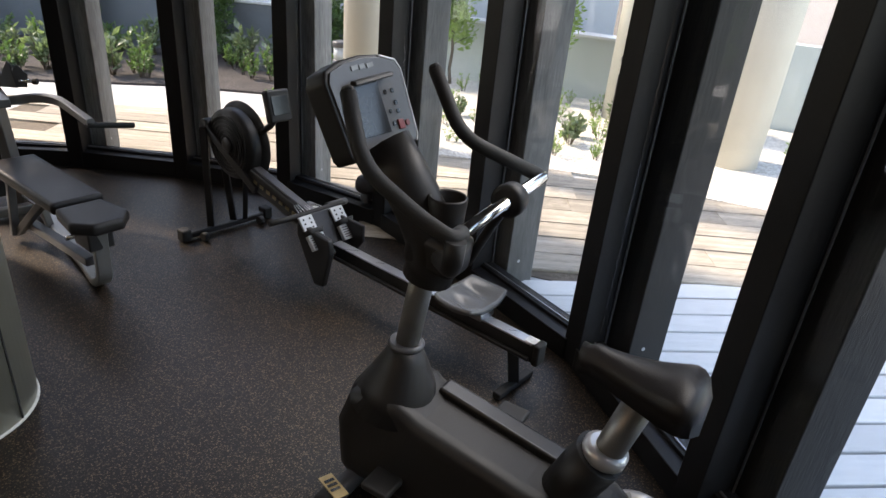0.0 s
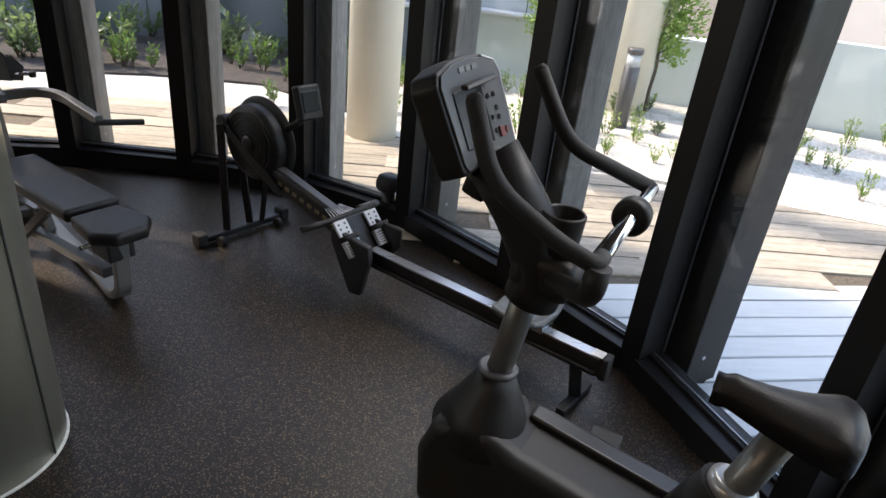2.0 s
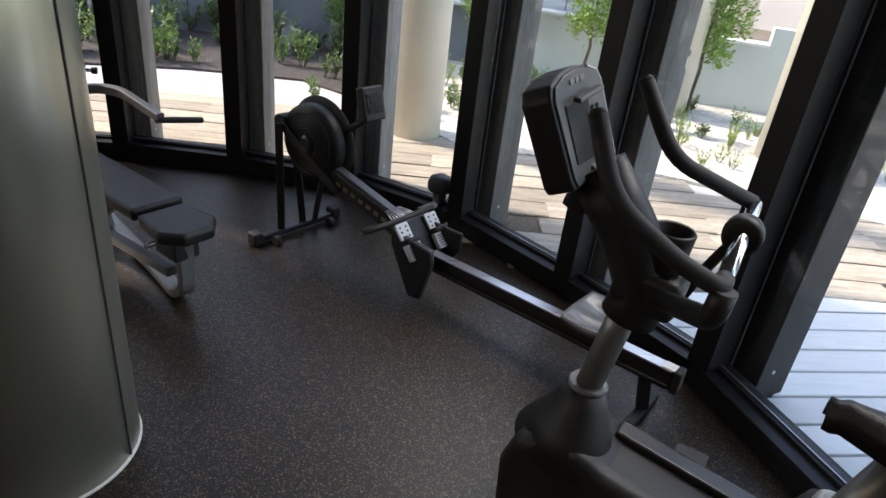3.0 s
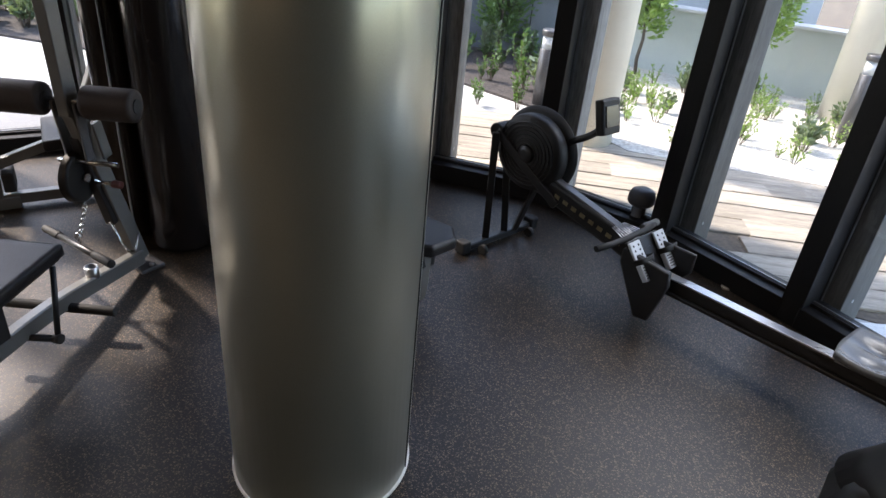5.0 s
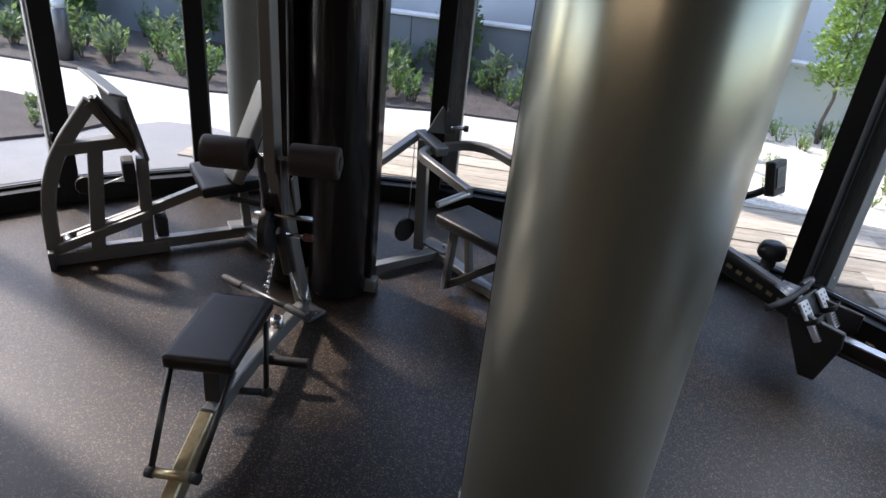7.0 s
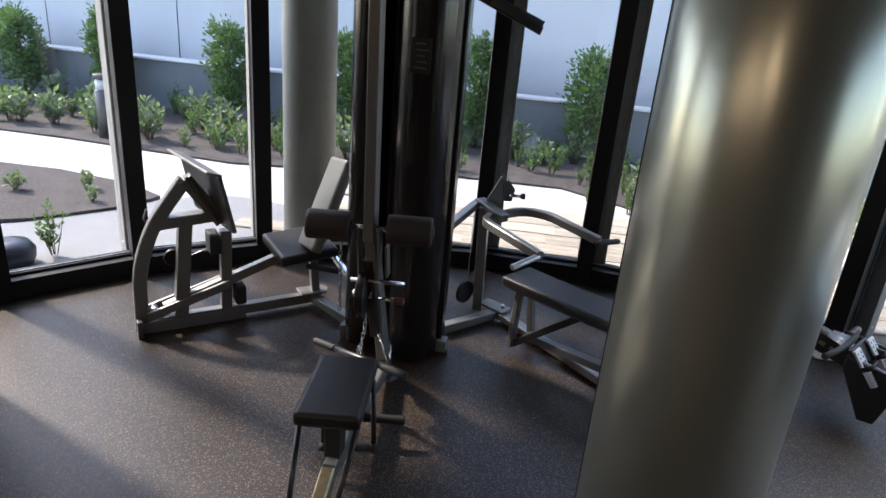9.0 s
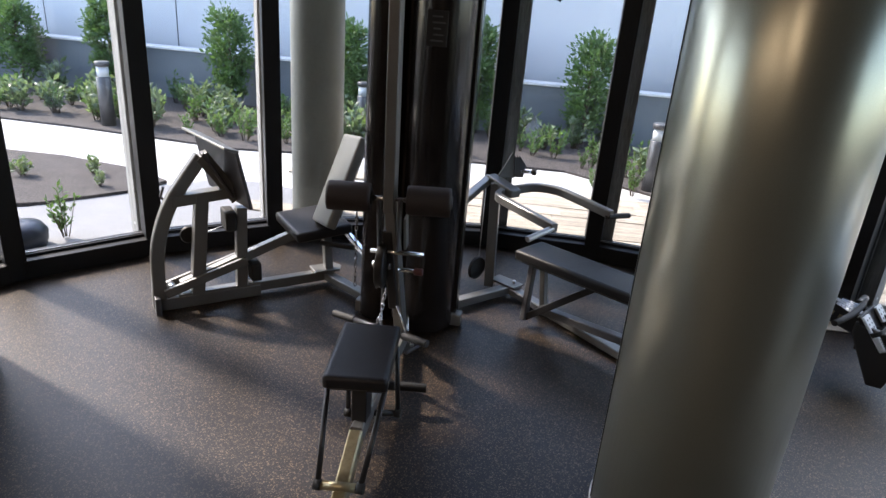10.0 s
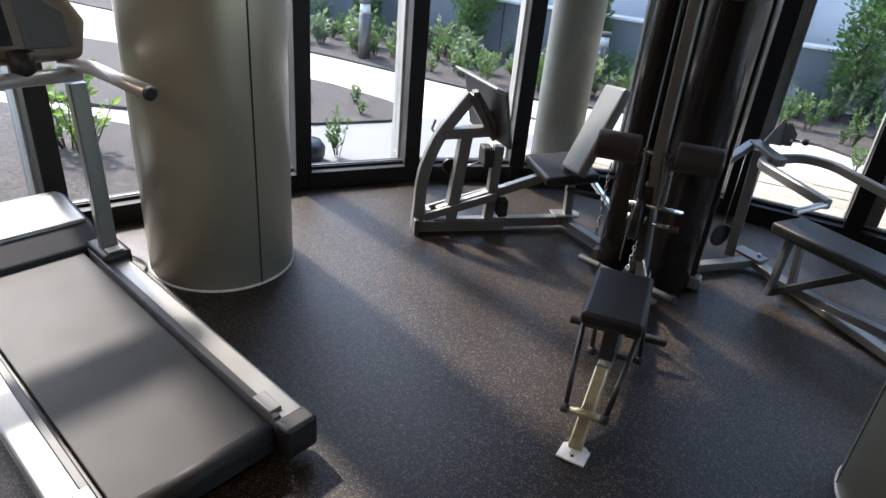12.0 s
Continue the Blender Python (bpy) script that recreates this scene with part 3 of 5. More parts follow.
def tree(x, y, h, w, count, material, seed, trunk=0.35, label=""):
    """A small garden tree: tapered stem, limbs and a crown of leaf clumps."""
    r = random.Random(seed)
    e = thing("tree", (x, y, 0), label, "tree", "trees along the garden wall")
    bm = sweep([(x + 0.02 * math.sin(3 * k + seed), y + 0.02 * math.cos(2 * k), h * 0.85 * k / 6 - 0.02) for k in range(7)], ring(0.022, 8))
    for v in bm.verts:
        f = 1 - 0.75 * max(0, v.co.z) / h
        v.co.x, v.co.y = x + (v.co.x - x) * f, y + (v.co.y - y) * f
    tips = []
    for k in range(26):
        z = h * (trunk + (0.9 - trunk) * (k + r.random()) / 26)
        a = k * 2.4 + r.random()
        rr = w * 0.5 * (1 - 0.5 * abs((z / h - 0.52) / 0.5) ** 1.6) * r.uniform(0.55, 1.0)
        tip = Vector((x + rr * math.cos(a), y + rr * math.sin(a), min(h, z + rr * 0.55)))
        add(bm, rod((x, y, z), tip, 0.007, 5, 0.003))
        tips.append((tip, Vector((x, y, z))))
    part("trunk", bm, BARK, e)
    places = []
    for tip, foot in tips + [(Vector((x, y, h * 0.97)), Vector((x, y, h * 0.7)))]:
        for k in range(count // 27):
            t = r.uniform(0.35, 1.08)
            c = foot.lerp(tip, t) + Vector((r.gauss(0, 1), r.gauss(0, 1), r.gauss(0, 1))) * w * 0.085
            places.append((c, (c - foot).normalized()))
    me = leaf_mesh(places, 0.062, r)
    me.materials.append(material)
    o = new("crown", me)
    o.parent = e
    o.location = -Vector((x, y, 0))


TREES = [(-10.7, 8.62, 1.32, 0.72), (-9.15, 8.62, 1.46, 0.5), (-7.2, 8.66, 1.42, 0.62), (-5.45, 8.85, 1.42, 0.55), (-3.55, 8.95, 1.58, 0.5), (-2.02, 9.0, 1.50, 0.66),
         (0.0, 9.0, 1.7, 0.6), (1.25, 8.5, 2.1, 0.6), (2.5, 8.05, 2.0, 0.62), (-12.2, 8.5, 1.4, 0.7)]
for k, (x, y, h, w) in enumerate(TREES):
    tree(*garden(x, y), h * 0.89, w * 0.98, 3400, LEAF_A if x < -0.5 else LEAF_B, 20 + k, 0.14 if x < -0.5 else 0.3, "young evergreen tree with a dense narrow crown by the wall" if x < -0.5 else "slender sunlit young tree with bright green leaves")


def shrub(seed, kind):
    """One low garden plant with its stems."""
    r = random.Random(seed)
    e = thing("shrub", (0, 0, 0), "", "shrub", "low plants in the garden beds")
    bm = bmesh.new()
    places = []
    stems = 9 if kind != 2 else 16
    for k in range(stems):
        a = r.uniform(0, 6.28)
        sp = r.uniform(0.05, 0.16)
        top = Vector((sp * math.cos(a), sp * math.sin(a), r.uniform(0.14, 0.34)))
        add(bm, rod((0.02 * math.cos(a), 0.02 * math.sin(a), -0.01), top, 0.004, 4, 0.002))
        for q in range(14 if kind != 2 else 7):
            c = top * r.uniform(0.25, 1.05)
            places.append((c, Vector((math.cos(a + r.uniform(-2, 2)), math.sin(a + r.uniform(-2, 2)), 0.6))))
    part("stems", bm, BARK, e)
    me = leaf_mesh(places, (0.055, 0.045, 0.10)[kind], r)
    me.materials.append((LEAF_A, LEAF_B, LEAF_C)[kind])
    o = new("foliage", me)
    o.parent = e
    return e


kinds = [shrub(100 + k, k % 3) for k in range(6)]
LABEL = ("dark green leafy low shrub in the mulch", "bright green leafy low shrub in the bed", "grey-green spiky low plant in the bed")
spots = []
for k in range(150):
    x = -12.4 + 11.6 * (k + rnd.random()) / 150
    far = np.interp(x, [-13, -8.3, -6, -3.4, -2.2, -1.1], [6.5, 6.62, 6.5, 7.22, 7.32, 6.75])
    deep = rnd.random()
    spots.append((x, far + 0.3 + deep ** 1.3 * 1.9, rnd.uniform(0.7, 1.3), rnd.choice((0, 0, 2, 3, 5)) if x < -4.6 else rnd.choice((0, 3, 5))))
for k in range(120):
    x = -0.9 + 7.2 * rnd.random()
    lo = np.interp(x, [-0.9, -0.4, 1.45, 3.2, 7], [6.5, 5.9, 5.75, 5.2, 4.2])
    hi = np.interp(x, [-0.9, 3.5, 7], [9.2, 8.3, 7.0])
    spots.append((x, lo + 0.15 + (hi - lo - 0.2) * rnd.random() ** 0.9, rnd.uniform(0.45, 0.95), rnd.choice((1, 1, 4, 4, 2, 1))))
for k in range(14):
    spots.append((-6.5 - 3.0 * rnd.random(), -0.5 + 2.7 * rnd.random(), rnd.uniform(1.2, 2.6), rnd.choice((1, 4, 0, 3))))
for x, y, s, k in ((-7.1, 4.6, 0.6, 2), (-6.6, 4.9, 0.5, 5), (-8.0, 4.5, 0.6, 2), (-5.72, 3.48, 0.95, 3), (-6.3, 4.6, 0.4, 5), (-1.85, 6.55, 0.8, 0), (-1.45, 6.6, 1.0, 3)):
    spots.append((x, y, s, k))
for k, e in enumerate(kinds):
    tagged(e, LABEL[k % 3])
    e.location = (*garden(-8.6 + 0.9 * k, 7.5 + 0.1 * k), 0.0)
for x, y, s, k in spots:
    c = copy_thing(kinds[k], pose(*garden(x, y), 0.012, 0, 0, rnd.uniform(0, 360)))
    s *= 0.88
    c.scale = (s, s, s * rnd.uniform(0.85, 1.2))


def bollard(x, y, h=0.8):
    e = thing("bollard_light", (x, y, 0), "dark grey bollard light with a clear lens band", "bollard", "garden bollards")
    part("post", turned([(0.075, 0), (0.075, h - 0.17), (0.07, h - 0.165)], (x, y, 0)), DARK_STEEL, e)
    part("lens", turned([(0.062, h - 0.165), (0.062, h - 0.05)], (x, y, 0)), FOOTGREY, e, "pale translucent lens")
    part("cap", turned([(0.076, h - 0.05), (0.078, h - 0.01), (0.072, h)], (x, y, 0)), DARK_STEEL, e)


for x, y, h in ((-7.92, 6.86, 0.80), (-5.03, 8.25, 0.68), (-1.24, 6.9, 0.76), (1.95, 7.2, 0.86)):
    bollard(*garden(x, y), h * 0.89)


def garden_column(x, y, r):
    e = thing("garden_column", (x, y, 0), "round cream concrete column standing outside the windows", "column", "outside columns", "structure")
    part("shaft", turned([(r, -0.1), (r, 4.4)], (x, y, 0), n=48), CONCRETE_SHADED if x < -3 else CONCRETE, e)


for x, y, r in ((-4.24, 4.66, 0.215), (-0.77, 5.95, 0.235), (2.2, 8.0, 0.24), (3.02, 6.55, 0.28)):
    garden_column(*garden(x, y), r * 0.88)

now = PATH_PLAN
e = thing("path_light", (-0.455, 4.09, 0), "small domed grey path light on a short stem", "garden light")
part("stem", turned([(0.045, -0.05), (0.045, 0.2)], (-0.455, 4.09, 0)), DARK_STEEL, e)
part("dome", turned([(0.075, 0.185), (0.085, 0.2), (0.085, 0.235), (0.07, 0.268), (0.03, 0.285)], (-0.455, 4.09, 0)), DARK_STEEL, e)
now = GARDEN_WEST
bm = bmesh.new()
bmesh.ops.create_icosphere(bm, subdivisions=3, radius=0.2)
for v in bm.verts:
    k = 1 - 0.75 * min(1, max(0, v.co.z / 0.2)) ** 1.3
    v.co = Vector((v.co.x * 0.75 * k, v.co.y * 0.5 * k, v.co.z * 1.3)) * (1 + 0.35 * noise.noise(v.co * 6) + 0.12 * noise.noise(v.co * 17))
bmesh.ops.translate(bm, vec=(-2.68, 8.5, 0.15), verts=bm.verts)
tagged(link("boulder", bm, ROCK), "grey pointed boulder in the mulch bed", "boulder")
bm = turned([(0.13, -0.02), (0.16, 0.05), (0.165, 0.11), (0.13, 0.16), (0.05, 0.18)], (-5.86, 3.24, 0), n=32)
tagged(link("garden_bin", bm, DARK_ROCK), "low dark blue plastic tub outside the window", "tub")


now = ROOM


# ---- machines ----
Z = Vector((0, 0, 1))


def V3(x, y, z=0.0):
    return Vector((x, y, z))


def cushion(center, size, m, bevel=0.02):
    return slab(center, size, m, bevel, 3)


def rowing_machine():
    a, b = V3(-1.26, 3.60), V3(0.50, 2.26)
    d = (b - a).normalized()
    s = V3(-d.y, d.x)
    P = lambda u, v, z: a + d * u + s * v + Z * z
    e = thing("rowing_machine", P(1.1, 0, 0), "black indoor rowing machine with a steel rail and grey footplates", "rowing machine")
    bar = part("front_foot", bent([P(-0.02, -0.29, 0.035), P(-0.02, 0.29, 0.035)], 0.045, 0.04), BLACK, e)
    for q in (-1, 1):
        part("foot_cap", slab(P(-0.02, 0.29 * q, 0.045), (0.07, 0.06, 0.075), frame_of(d), 0.012), RUBBER, bar)
        part("wheel", rod(P(0.05, 0.2 * q - 0.015, 0.03), P(0.05, 0.2 * q + 0.015, 0.03), 0.028, 18), RUBBER, bar)
    for q in (-0.11, 0.05):
        part("front_leg", beam(P(-0.02, q, 0.05), P(-0.06, q * 0.6 - 0.02, 0.68), 0.04, 0.025), BLACK, e)
    part("brace", beam(P(0.0, 0.12, 0.05), P(0.16, 0.03, 0.40), 0.03, 0.022), BLACK, e)
    c = P(0.13, 0.0, 0.615)
    drum = turned([(0.05, -0.055), (0.17, -0.053), (0.203, -0.042), (0.21, -0.018), (0.21, 0.018), (0.203, 0.042), (0.17, 0.053), (0.05, 0.055)], c, s, 48)
    fly = part("flywheel_housing", drum, PLASTIC, e)
    for k in range(6):
        r = 0.06 + 0.022 * k
        for q in (-1, 1):
            part("vent_ring", sweep([c + s * 0.056 * q + (d * math.cos(t) + Z * math.sin(t)) * r for t in np.linspace(0, 6.2832, 37)], ring(0.0035, 5), False), BLACK, fly)
    part("rim", sweep([c + s * 0.042 + (d * math.cos(t) + Z * math.sin(t)) * 0.222 for t in np.linspace(0, 6.2832, 49)], square(0.05, 0.012, 0.003), False), RUBBER, fly)
    part("hub", turned([(0.05, 0), (0.045, 0.012), (0.02, 0.018)], c - s * 0.055, -s, 20), BLACK, fly)
    part("pivot_cap", rod(P(-0.075, -0.07, 0.68), P(-0.075, 0.06, 0.68), 0.045, 20, bevel=0.008), PLASTIC, e)
    part("frame_arm", beam(P(-0.07, -0.06, 0.68), P(0.36, -0.04, 0.40), 0.03, 0.05), BLACK, e)
    mast = part("main_beam", beam(P(0.20, 0, 0.485), P(0.86, 0, 0.325), 0.075, 0.115, bevel=0.015), BLACK, e)
    part("chain_cover", beam(P(0.30, 0, 0.525), P(0.82, 0, 0.395), 0.05, 0.01), DARK_STEEL, mast)
    for k in range(8):
        q = P(0.34 + 0.055 * k, -0.041, 0.452 - 0.0134 * k)
        part("lettering_bar", beam(q, q + d * 0.030 - Z * 0.007, 0.003, 0.022, bevel=0), BRASS, mast, "worn yellow lettering bar")
    arm = part("monitor_arm", pipe([P(0.2, 0.06, 0.66), P(0.42, 0.03, 0.79), P(0.5, 0.0, 0.86)], 0.018), BLACK, e)
    mon = part("monitor", slab(P(0.52, 0, 0.93), (0.045, 0.14, 0.17), frame_of(d + Z * 0.25), 0.012), PLASTIC, e)
    part("screen", slab(P(0.543, 0, 0.94), (0.006, 0.10, 0.10), frame_of(d + Z * 0.25), 0.002), CONSOLE_DARK, mon)
    # foot stretcher
    st = part("foot_stretcher", prism([(0.02, -0.27), (0.09, -0.26), (0.14, -0.05), (0.13, 0.03), (-0.11, 0.05), (-0.11, -0.02)], 0.035, plane_at(P(0.93, -0.115, 0.34), d, Z), 0.01), BLACK, e)
    part("side_plate", prism([(-0.12, -0.2), (0.02, -0.2), (0.13, -0.05), (0.13, 0.05), (-0.13, 0.05)], 0.02, plane_at(P(0.93, 0.115, 0.34), d, Z), 0.008), BLACK, st)
    tilt = (d * 0.62 - Z * 0.78).normalized()
    part("bridge", slab(P(0.90, 0, 0.325), (0.24, 0.25, 0.018), frame_of(tilt, s.cross(tilt)), 0.006), BLACK, st)
    nrm = s.cross(tilt)
    if nrm.z < 0:
        nrm = -nrm
    for q in (-1, 1):
        m = frame_of(tilt, nrm)
        o = P(0.895, 0.105 * q, 0.345) + nrm * 0.016
        fp = part("footplate", cushion(o, (0.19, 0.085, 0.014), m, 0.006), FOOTGREY, e, "pale grey perforated footplate")
        for k in range(4):
            for w in (-1, 1):
                part("hole", rod(o + tilt * (-0.075 + 0.024 * k) + s * 0.02 * w + nrm * 0.005, o + tilt * (-0.075 + 0.024 * k) + s * 0.02 * w + nrm * 0.0085, 0.006, 8), BLACK, fp)
        part("heel_rest", cushion(o + tilt * 0.055 + nrm * 0.012, (0.085, 0.1, 0.03), m, 0.008), FOOTGREY, fp)
        for k in range(5):
            part("heel_rib", slab(o + tilt * (0.03 + 0.013 * k) + nrm * 0.029, (0.005, 0.085, 0.004), m, 0), CONSOLE, fp)
        part("strap", sweep(rounded([o - s * 0.055, o - s * 0.045 + nrm * 0.05, o + s * 0.045 + nrm * 0.05, o + s * 0.055], 0.03), square(0.03, 0.004, 0.001), up=tuple(nrm)), RUBBER, e)
    h = part("handle", pipe([P(0.76, -0.26, 0.395), P(0.79, -0.1, 0.405), P(0.79, 0.1, 0.405), P(0.76, 0.26, 0.395)], 0.016, 0.08), RUBBER, e)
    part("handle_grip", rod(P(0.765, 0.12, 0.402), P(0.76, 0.265, 0.395), 0.019, 14), CONSOLE, h)
    for k in range(9):
        q = (k - 4) / 4
        part("handle_cage", rod(P(0.70, 0.05 * q, 0.425), P(0.79, 0.085 * q, 0.41), 0.003, 6), STEEL, h)
    # rail
    rl = part("rail", beam(P(0.98, 0, 0.245), P(2.21, 0, 0.235), 0.05, 0.085, bevel=0.006), BLACK, e, "black aluminium rail")
    part("rail_top", beam(P(0.98, 0, 0.292), P(2.20, 0, 0.282), 0.055, 0.008, bevel=0.002), STEEL, rl, "bright steel running strip")
    for q in (-1, 1):
        part("rail_flange", beam(P(0.98, 0.034 * q, 0.22), P(2.2, 0.034 * q, 0.21), 0.014, 0.02), BLACK, rl)
    part("end_cap", slab(P(2.225, 0, 0.24), (0.03, 0.065, 0.105), frame_of(d), 0.01), RUBBER, e)
    part("label_plate", slab(P(2.185, 0, 0.289), (0.05, 0.05, 0.004), frame_of(d), 0.001), WHITE, rl)
    part("rear_leg", beam(P(2.10, 0, 0.21), P(2.13, 0, 0.03), 0.05, 0.03), RUBBER, e)
    part("rear_foot", beam(P(2.13, -0.13, 0.022), P(2.13, 0.13, 0.022), 0.04, 0.03), RUBBER, e)
    part("joint_knob", rod(P(0.985, -0.045, 0.25), P(0.985, 0.045, 0.25), 0.018, 12), STEEL, e)
    # seat
    bm = bmesh.new()
    bmesh.ops.create_grid(bm, x_segments=14, y_segments=18, size=0.5)
    for v in bm.verts:
        x, y = v.co.x * 2, v.co.y * 2
        k = 1 - 0.10 * abs(x) ** 3
        v.co = P(1.85 + 0.115 * x * (1 - 0.15 * y * y), 0.15 * y * k, 0.355 + 0.020 * abs(y) ** 2 - 0.022 * math.exp(-((abs(y) - 0.42) / 0.22) ** 2) * math.exp(-(x / 0.7) ** 2) + 0.008 * x * x)
    r = bmesh.ops.extrude_face_region(bm, geom=bm.faces[:])
    bmesh.ops.translate(bm, vec=(0, 0, -0.03), verts=[v for v in r["geom"] if isinstance(v, bmesh.types.BMVert)])
    bmesh.ops.recalc_face_normals(bm, faces=bm.faces)
    for f in bm.faces:
        f.smooth = True
    st = part("seat", bm, SEAT_GLARE, e, "moulded shiny black sliding seat, greyed for its glare")
    part("carriage", slab(P(1.85, 0, 0.304), (0.2, 0.1, 0.036), frame_of(d), 0.006), STEEL, st)


now = ROWER
rowing_machine()


def exercise_bike():
    c = V3(0.49, 0.87).normalized()
    b = V3(c.y, -c.x)
    o = V3(-0.05, 1.715)
    P = lambda u, v, z: o + b * u + c * v + Z * z
    e = thing("exercise_bike", P(0.35, 0, 0), "black upright exercise bike with a grey console and chrome pulse bar", "exercise bike")
    body = part("body", prism([(-0.15, 0.06), (-0.165, 0.28), (-0.12, 0.41), (0.06, 0.44), (0.15, 0.40), (0.50, 0.345), (0.72, 0.33), (0.82, 0.27), (0.85, 0.06)], 0.27, plane_at(o, b, Z), 0.06, 4), PLASTIC, e)
    part("top_rail", beam(P(0.12, 0.085, 0.415), P(0.58, 0.085, 0.345), 0.07, 0.03, bevel=0.01), BLACK, body, "black metal top rail")
    for u, w in ((-0.09, 0.24), (0.84, 0.24)):
        ft = part("stabiliser", rod(P(u, -w, 0.045), P(u, w, 0.045), 0.035, 20, bevel=0.006), DARK_STEEL, e)
        for q in (-1, 1):
            part("end_cap", rod(P(u, w * q, 0.045), P(u, (w + 0.05) * q, 0.045), 0.042, 20, bevel=0.01), RUBBER, ft)
    part("rear_cover", turned([(0.115, -0.03), (0.13, 0), (0.115, 0.03)], P(0.80, 0.17, 0.15), c, 32), SILVER_PLASTIC, e)
    lab = part("warning_label", slab(P(-0.09, -0.23, 0.088), (0.12, 0.05, 0.004), frame_of(b - c * 0.4 + Z * 0.1), 0.001), YELLOW, e, "cream and yellow warning label")
    for k in range(4):
        part("print_line", slab(P(-0.115 + 0.02 * k, -0.222 - 0.008 * k, 0.0915), (0.012, 0.035, 0.002), frame_of(b - c * 0.4 + Z * 0.1), 0), CONSOLE_DARK, lab)
    for q in (-1, 1):
        cr = part("crank", beam(P(0.2, 0.11 * q, 0.27), P(0.2 + 0.13 * q, 0.12 * q, 0.25 + 0.09 * q), 0.03, 0.02), BLACK, e)
        part("pedal", slab(P(0.2 + 0.13 * q, 0.18 * q, 0.25 + 0.09 * q), (0.1, 0.1, 0.025), frame_of(b), 0.008), RUBBER, cr)
    bm = bmesh.new()
    boot = sweep([P(-0.01, 0, 0.36), P(0.0, 0, 0.44), P(0.012, 0, 0.54), P(0.014, 0, 0.58)], ring(0.09, 24, 0.1))
    for v in boot.verts:
        k = (v.co.z - 0.36) / 0.22
        ax = P(0.01 * k, 0, v.co.z)
        v.co = ax + (v.co - ax) * (1.70 - 1.15 * k)
    bmesh.ops.recalc_face_normals(boot, faces=boot.faces)
    part("boot", boot, PLASTIC, e)
    part("collar", turned([(0.056, 0), (0.06, 0.01), (0.052, 0.02)], P(0.014, 0, 0.575)), DARK_STEEL, e)
    part("steering_post", rod(P(0.014, 0, 0.56), P(0.07, 0, 0.93), 0.038, 24), SILVER, e, "satin grey steel post")
    # neck and console
    neck = sweep(rounded([P(0.07, 0, 0.84), P(0.09, 0, 0.93), P(0.02, 0, 1.06), P(-0.1, 0, 1.2)], 0.07), ring(0.075, 20, 0.07))
    part("neck", neck, PLASTIC, e)
    part("neck_shell", slab(P(0.10, 0, 0.94), (0.17, 0.135, 0.115), frame_of(b - Z * 0.1), 0.045, 4), PLASTIC, e)
    cup = turned([(0.048, -0.05), (0.052, 0.0), (0.056, 0.05), (0.052, 0.055), (0.047, 0.05), (0.042, -0.03)], P(0.115, 0.0, 1.05), Z, 28)
    part("cup_holder", cup, PLASTIC, e)
    up = (Z * 0.9 - b * 0.43).normalized()
    face = c.cross(up)
    if face.dot(b) < 0:
        face = -face
    co = P(-0.155, 0.02, 1.285)
    W, H = 0.175, 0.125
    out = [(-W * 0.86, -H), (W * 0.86, -H), (W * 0.93, -H * 0.85), (W, H * 0.75), (W * 0.9, H * 0.98), (W * 0.5, H * 1.13), (0, H * 1.18), (-W * 0.5, H * 1.13), (-W * 0.9, H * 0.98), (-W, H * 0.75), (-W * 0.93, -H * 0.85)]
    m = plane_at(co, c, up)
    con = part("console", prism(out, 0.075, Matrix.Translation(-face * 0.0375) @ m, 0.018, 3), PLASTIC, e, "arched black console housing")
    part("bezel", prism([(x * 0.93, y * 0.93) for x, y in out], 0.006, Matrix.Translation(face * 0.003) @ m, 0.002), CONSOLE, con, "grey console face")
    part("bright_rim", sweep([m @ V3(x * 0.965, y * 0.965, 0) + face * 0.003 for x, y in out[1:6]], ring(0.0035, 6), False), SILVER_PLASTIC, con)
    part("display", prism([(-0.12, -0.07), (0.03, -0.075), (0.03, 0.07), (-0.12, 0.068)], 0.004, Matrix.Translation(face * 0.008) @ m, 0.001), CONSOLE_DARK, con, "dark display window")
    part("stop_button", prism([(0.072, -0.075), (0.10, -0.078), (0.10, -0.05), (0.072, -0.047)], 0.006, Matrix.Translation(face * 0.009) @ m, 0.002), RED, con, "square red stop button")
    part("button", rod(m @ V3(0.118, -0.063, 0) + face * 0.006, m @ V3(0.118, -0.063, 0) + face * 0.011, 0.009, 14), RED, con)
    for x, y in ((0.055, -0.02), (0.09, 0.0), (0.09, 0.035), (0.055, 0.035), (0.09, -0.025), (0.055, -0.055)):
        part("button", rod(m @ V3(x, y, 0) + face * 0.006, m @ V3(x, y, 0) + face * 0.010, 0.007, 12), CONSOLE_DARK, con)
    for x, w in ((-0.045, 0.03), (-0.012, 0.025), (0.025, 0.03)):
        part("logo_bar", prism([(x - w / 2, 0.107), (x + w / 2, 0.110), (x + w / 2, 0.122), (x - w / 2, 0.119)], 0.003, Matrix.Translation(face * 0.0075) @ m, 0), SILVER, con)
    part("reading_rack", beam(m @ V3(-0.10, 0.072, 0) + face * 0.03, m @ V3(0.08, 0.078, 0) + face * 0.03, 0.02, 0.012), PLASTIC, con)
    part("console_stem", slab(P(-0.115, 0.02, 1.14), (0.07, 0.09, 0.13), frame_of(b - Z * 0.3), 0.02), PLASTIC, e)
    part("bracket_edge", bent([P(-0.10, 0.075, 1.19), P(-0.055, 0.072, 1.17), P(0.045, 0.055, 1.075)], 0.012, 0.006, 0.03), STEEL, e, "bright steel bracket edge")
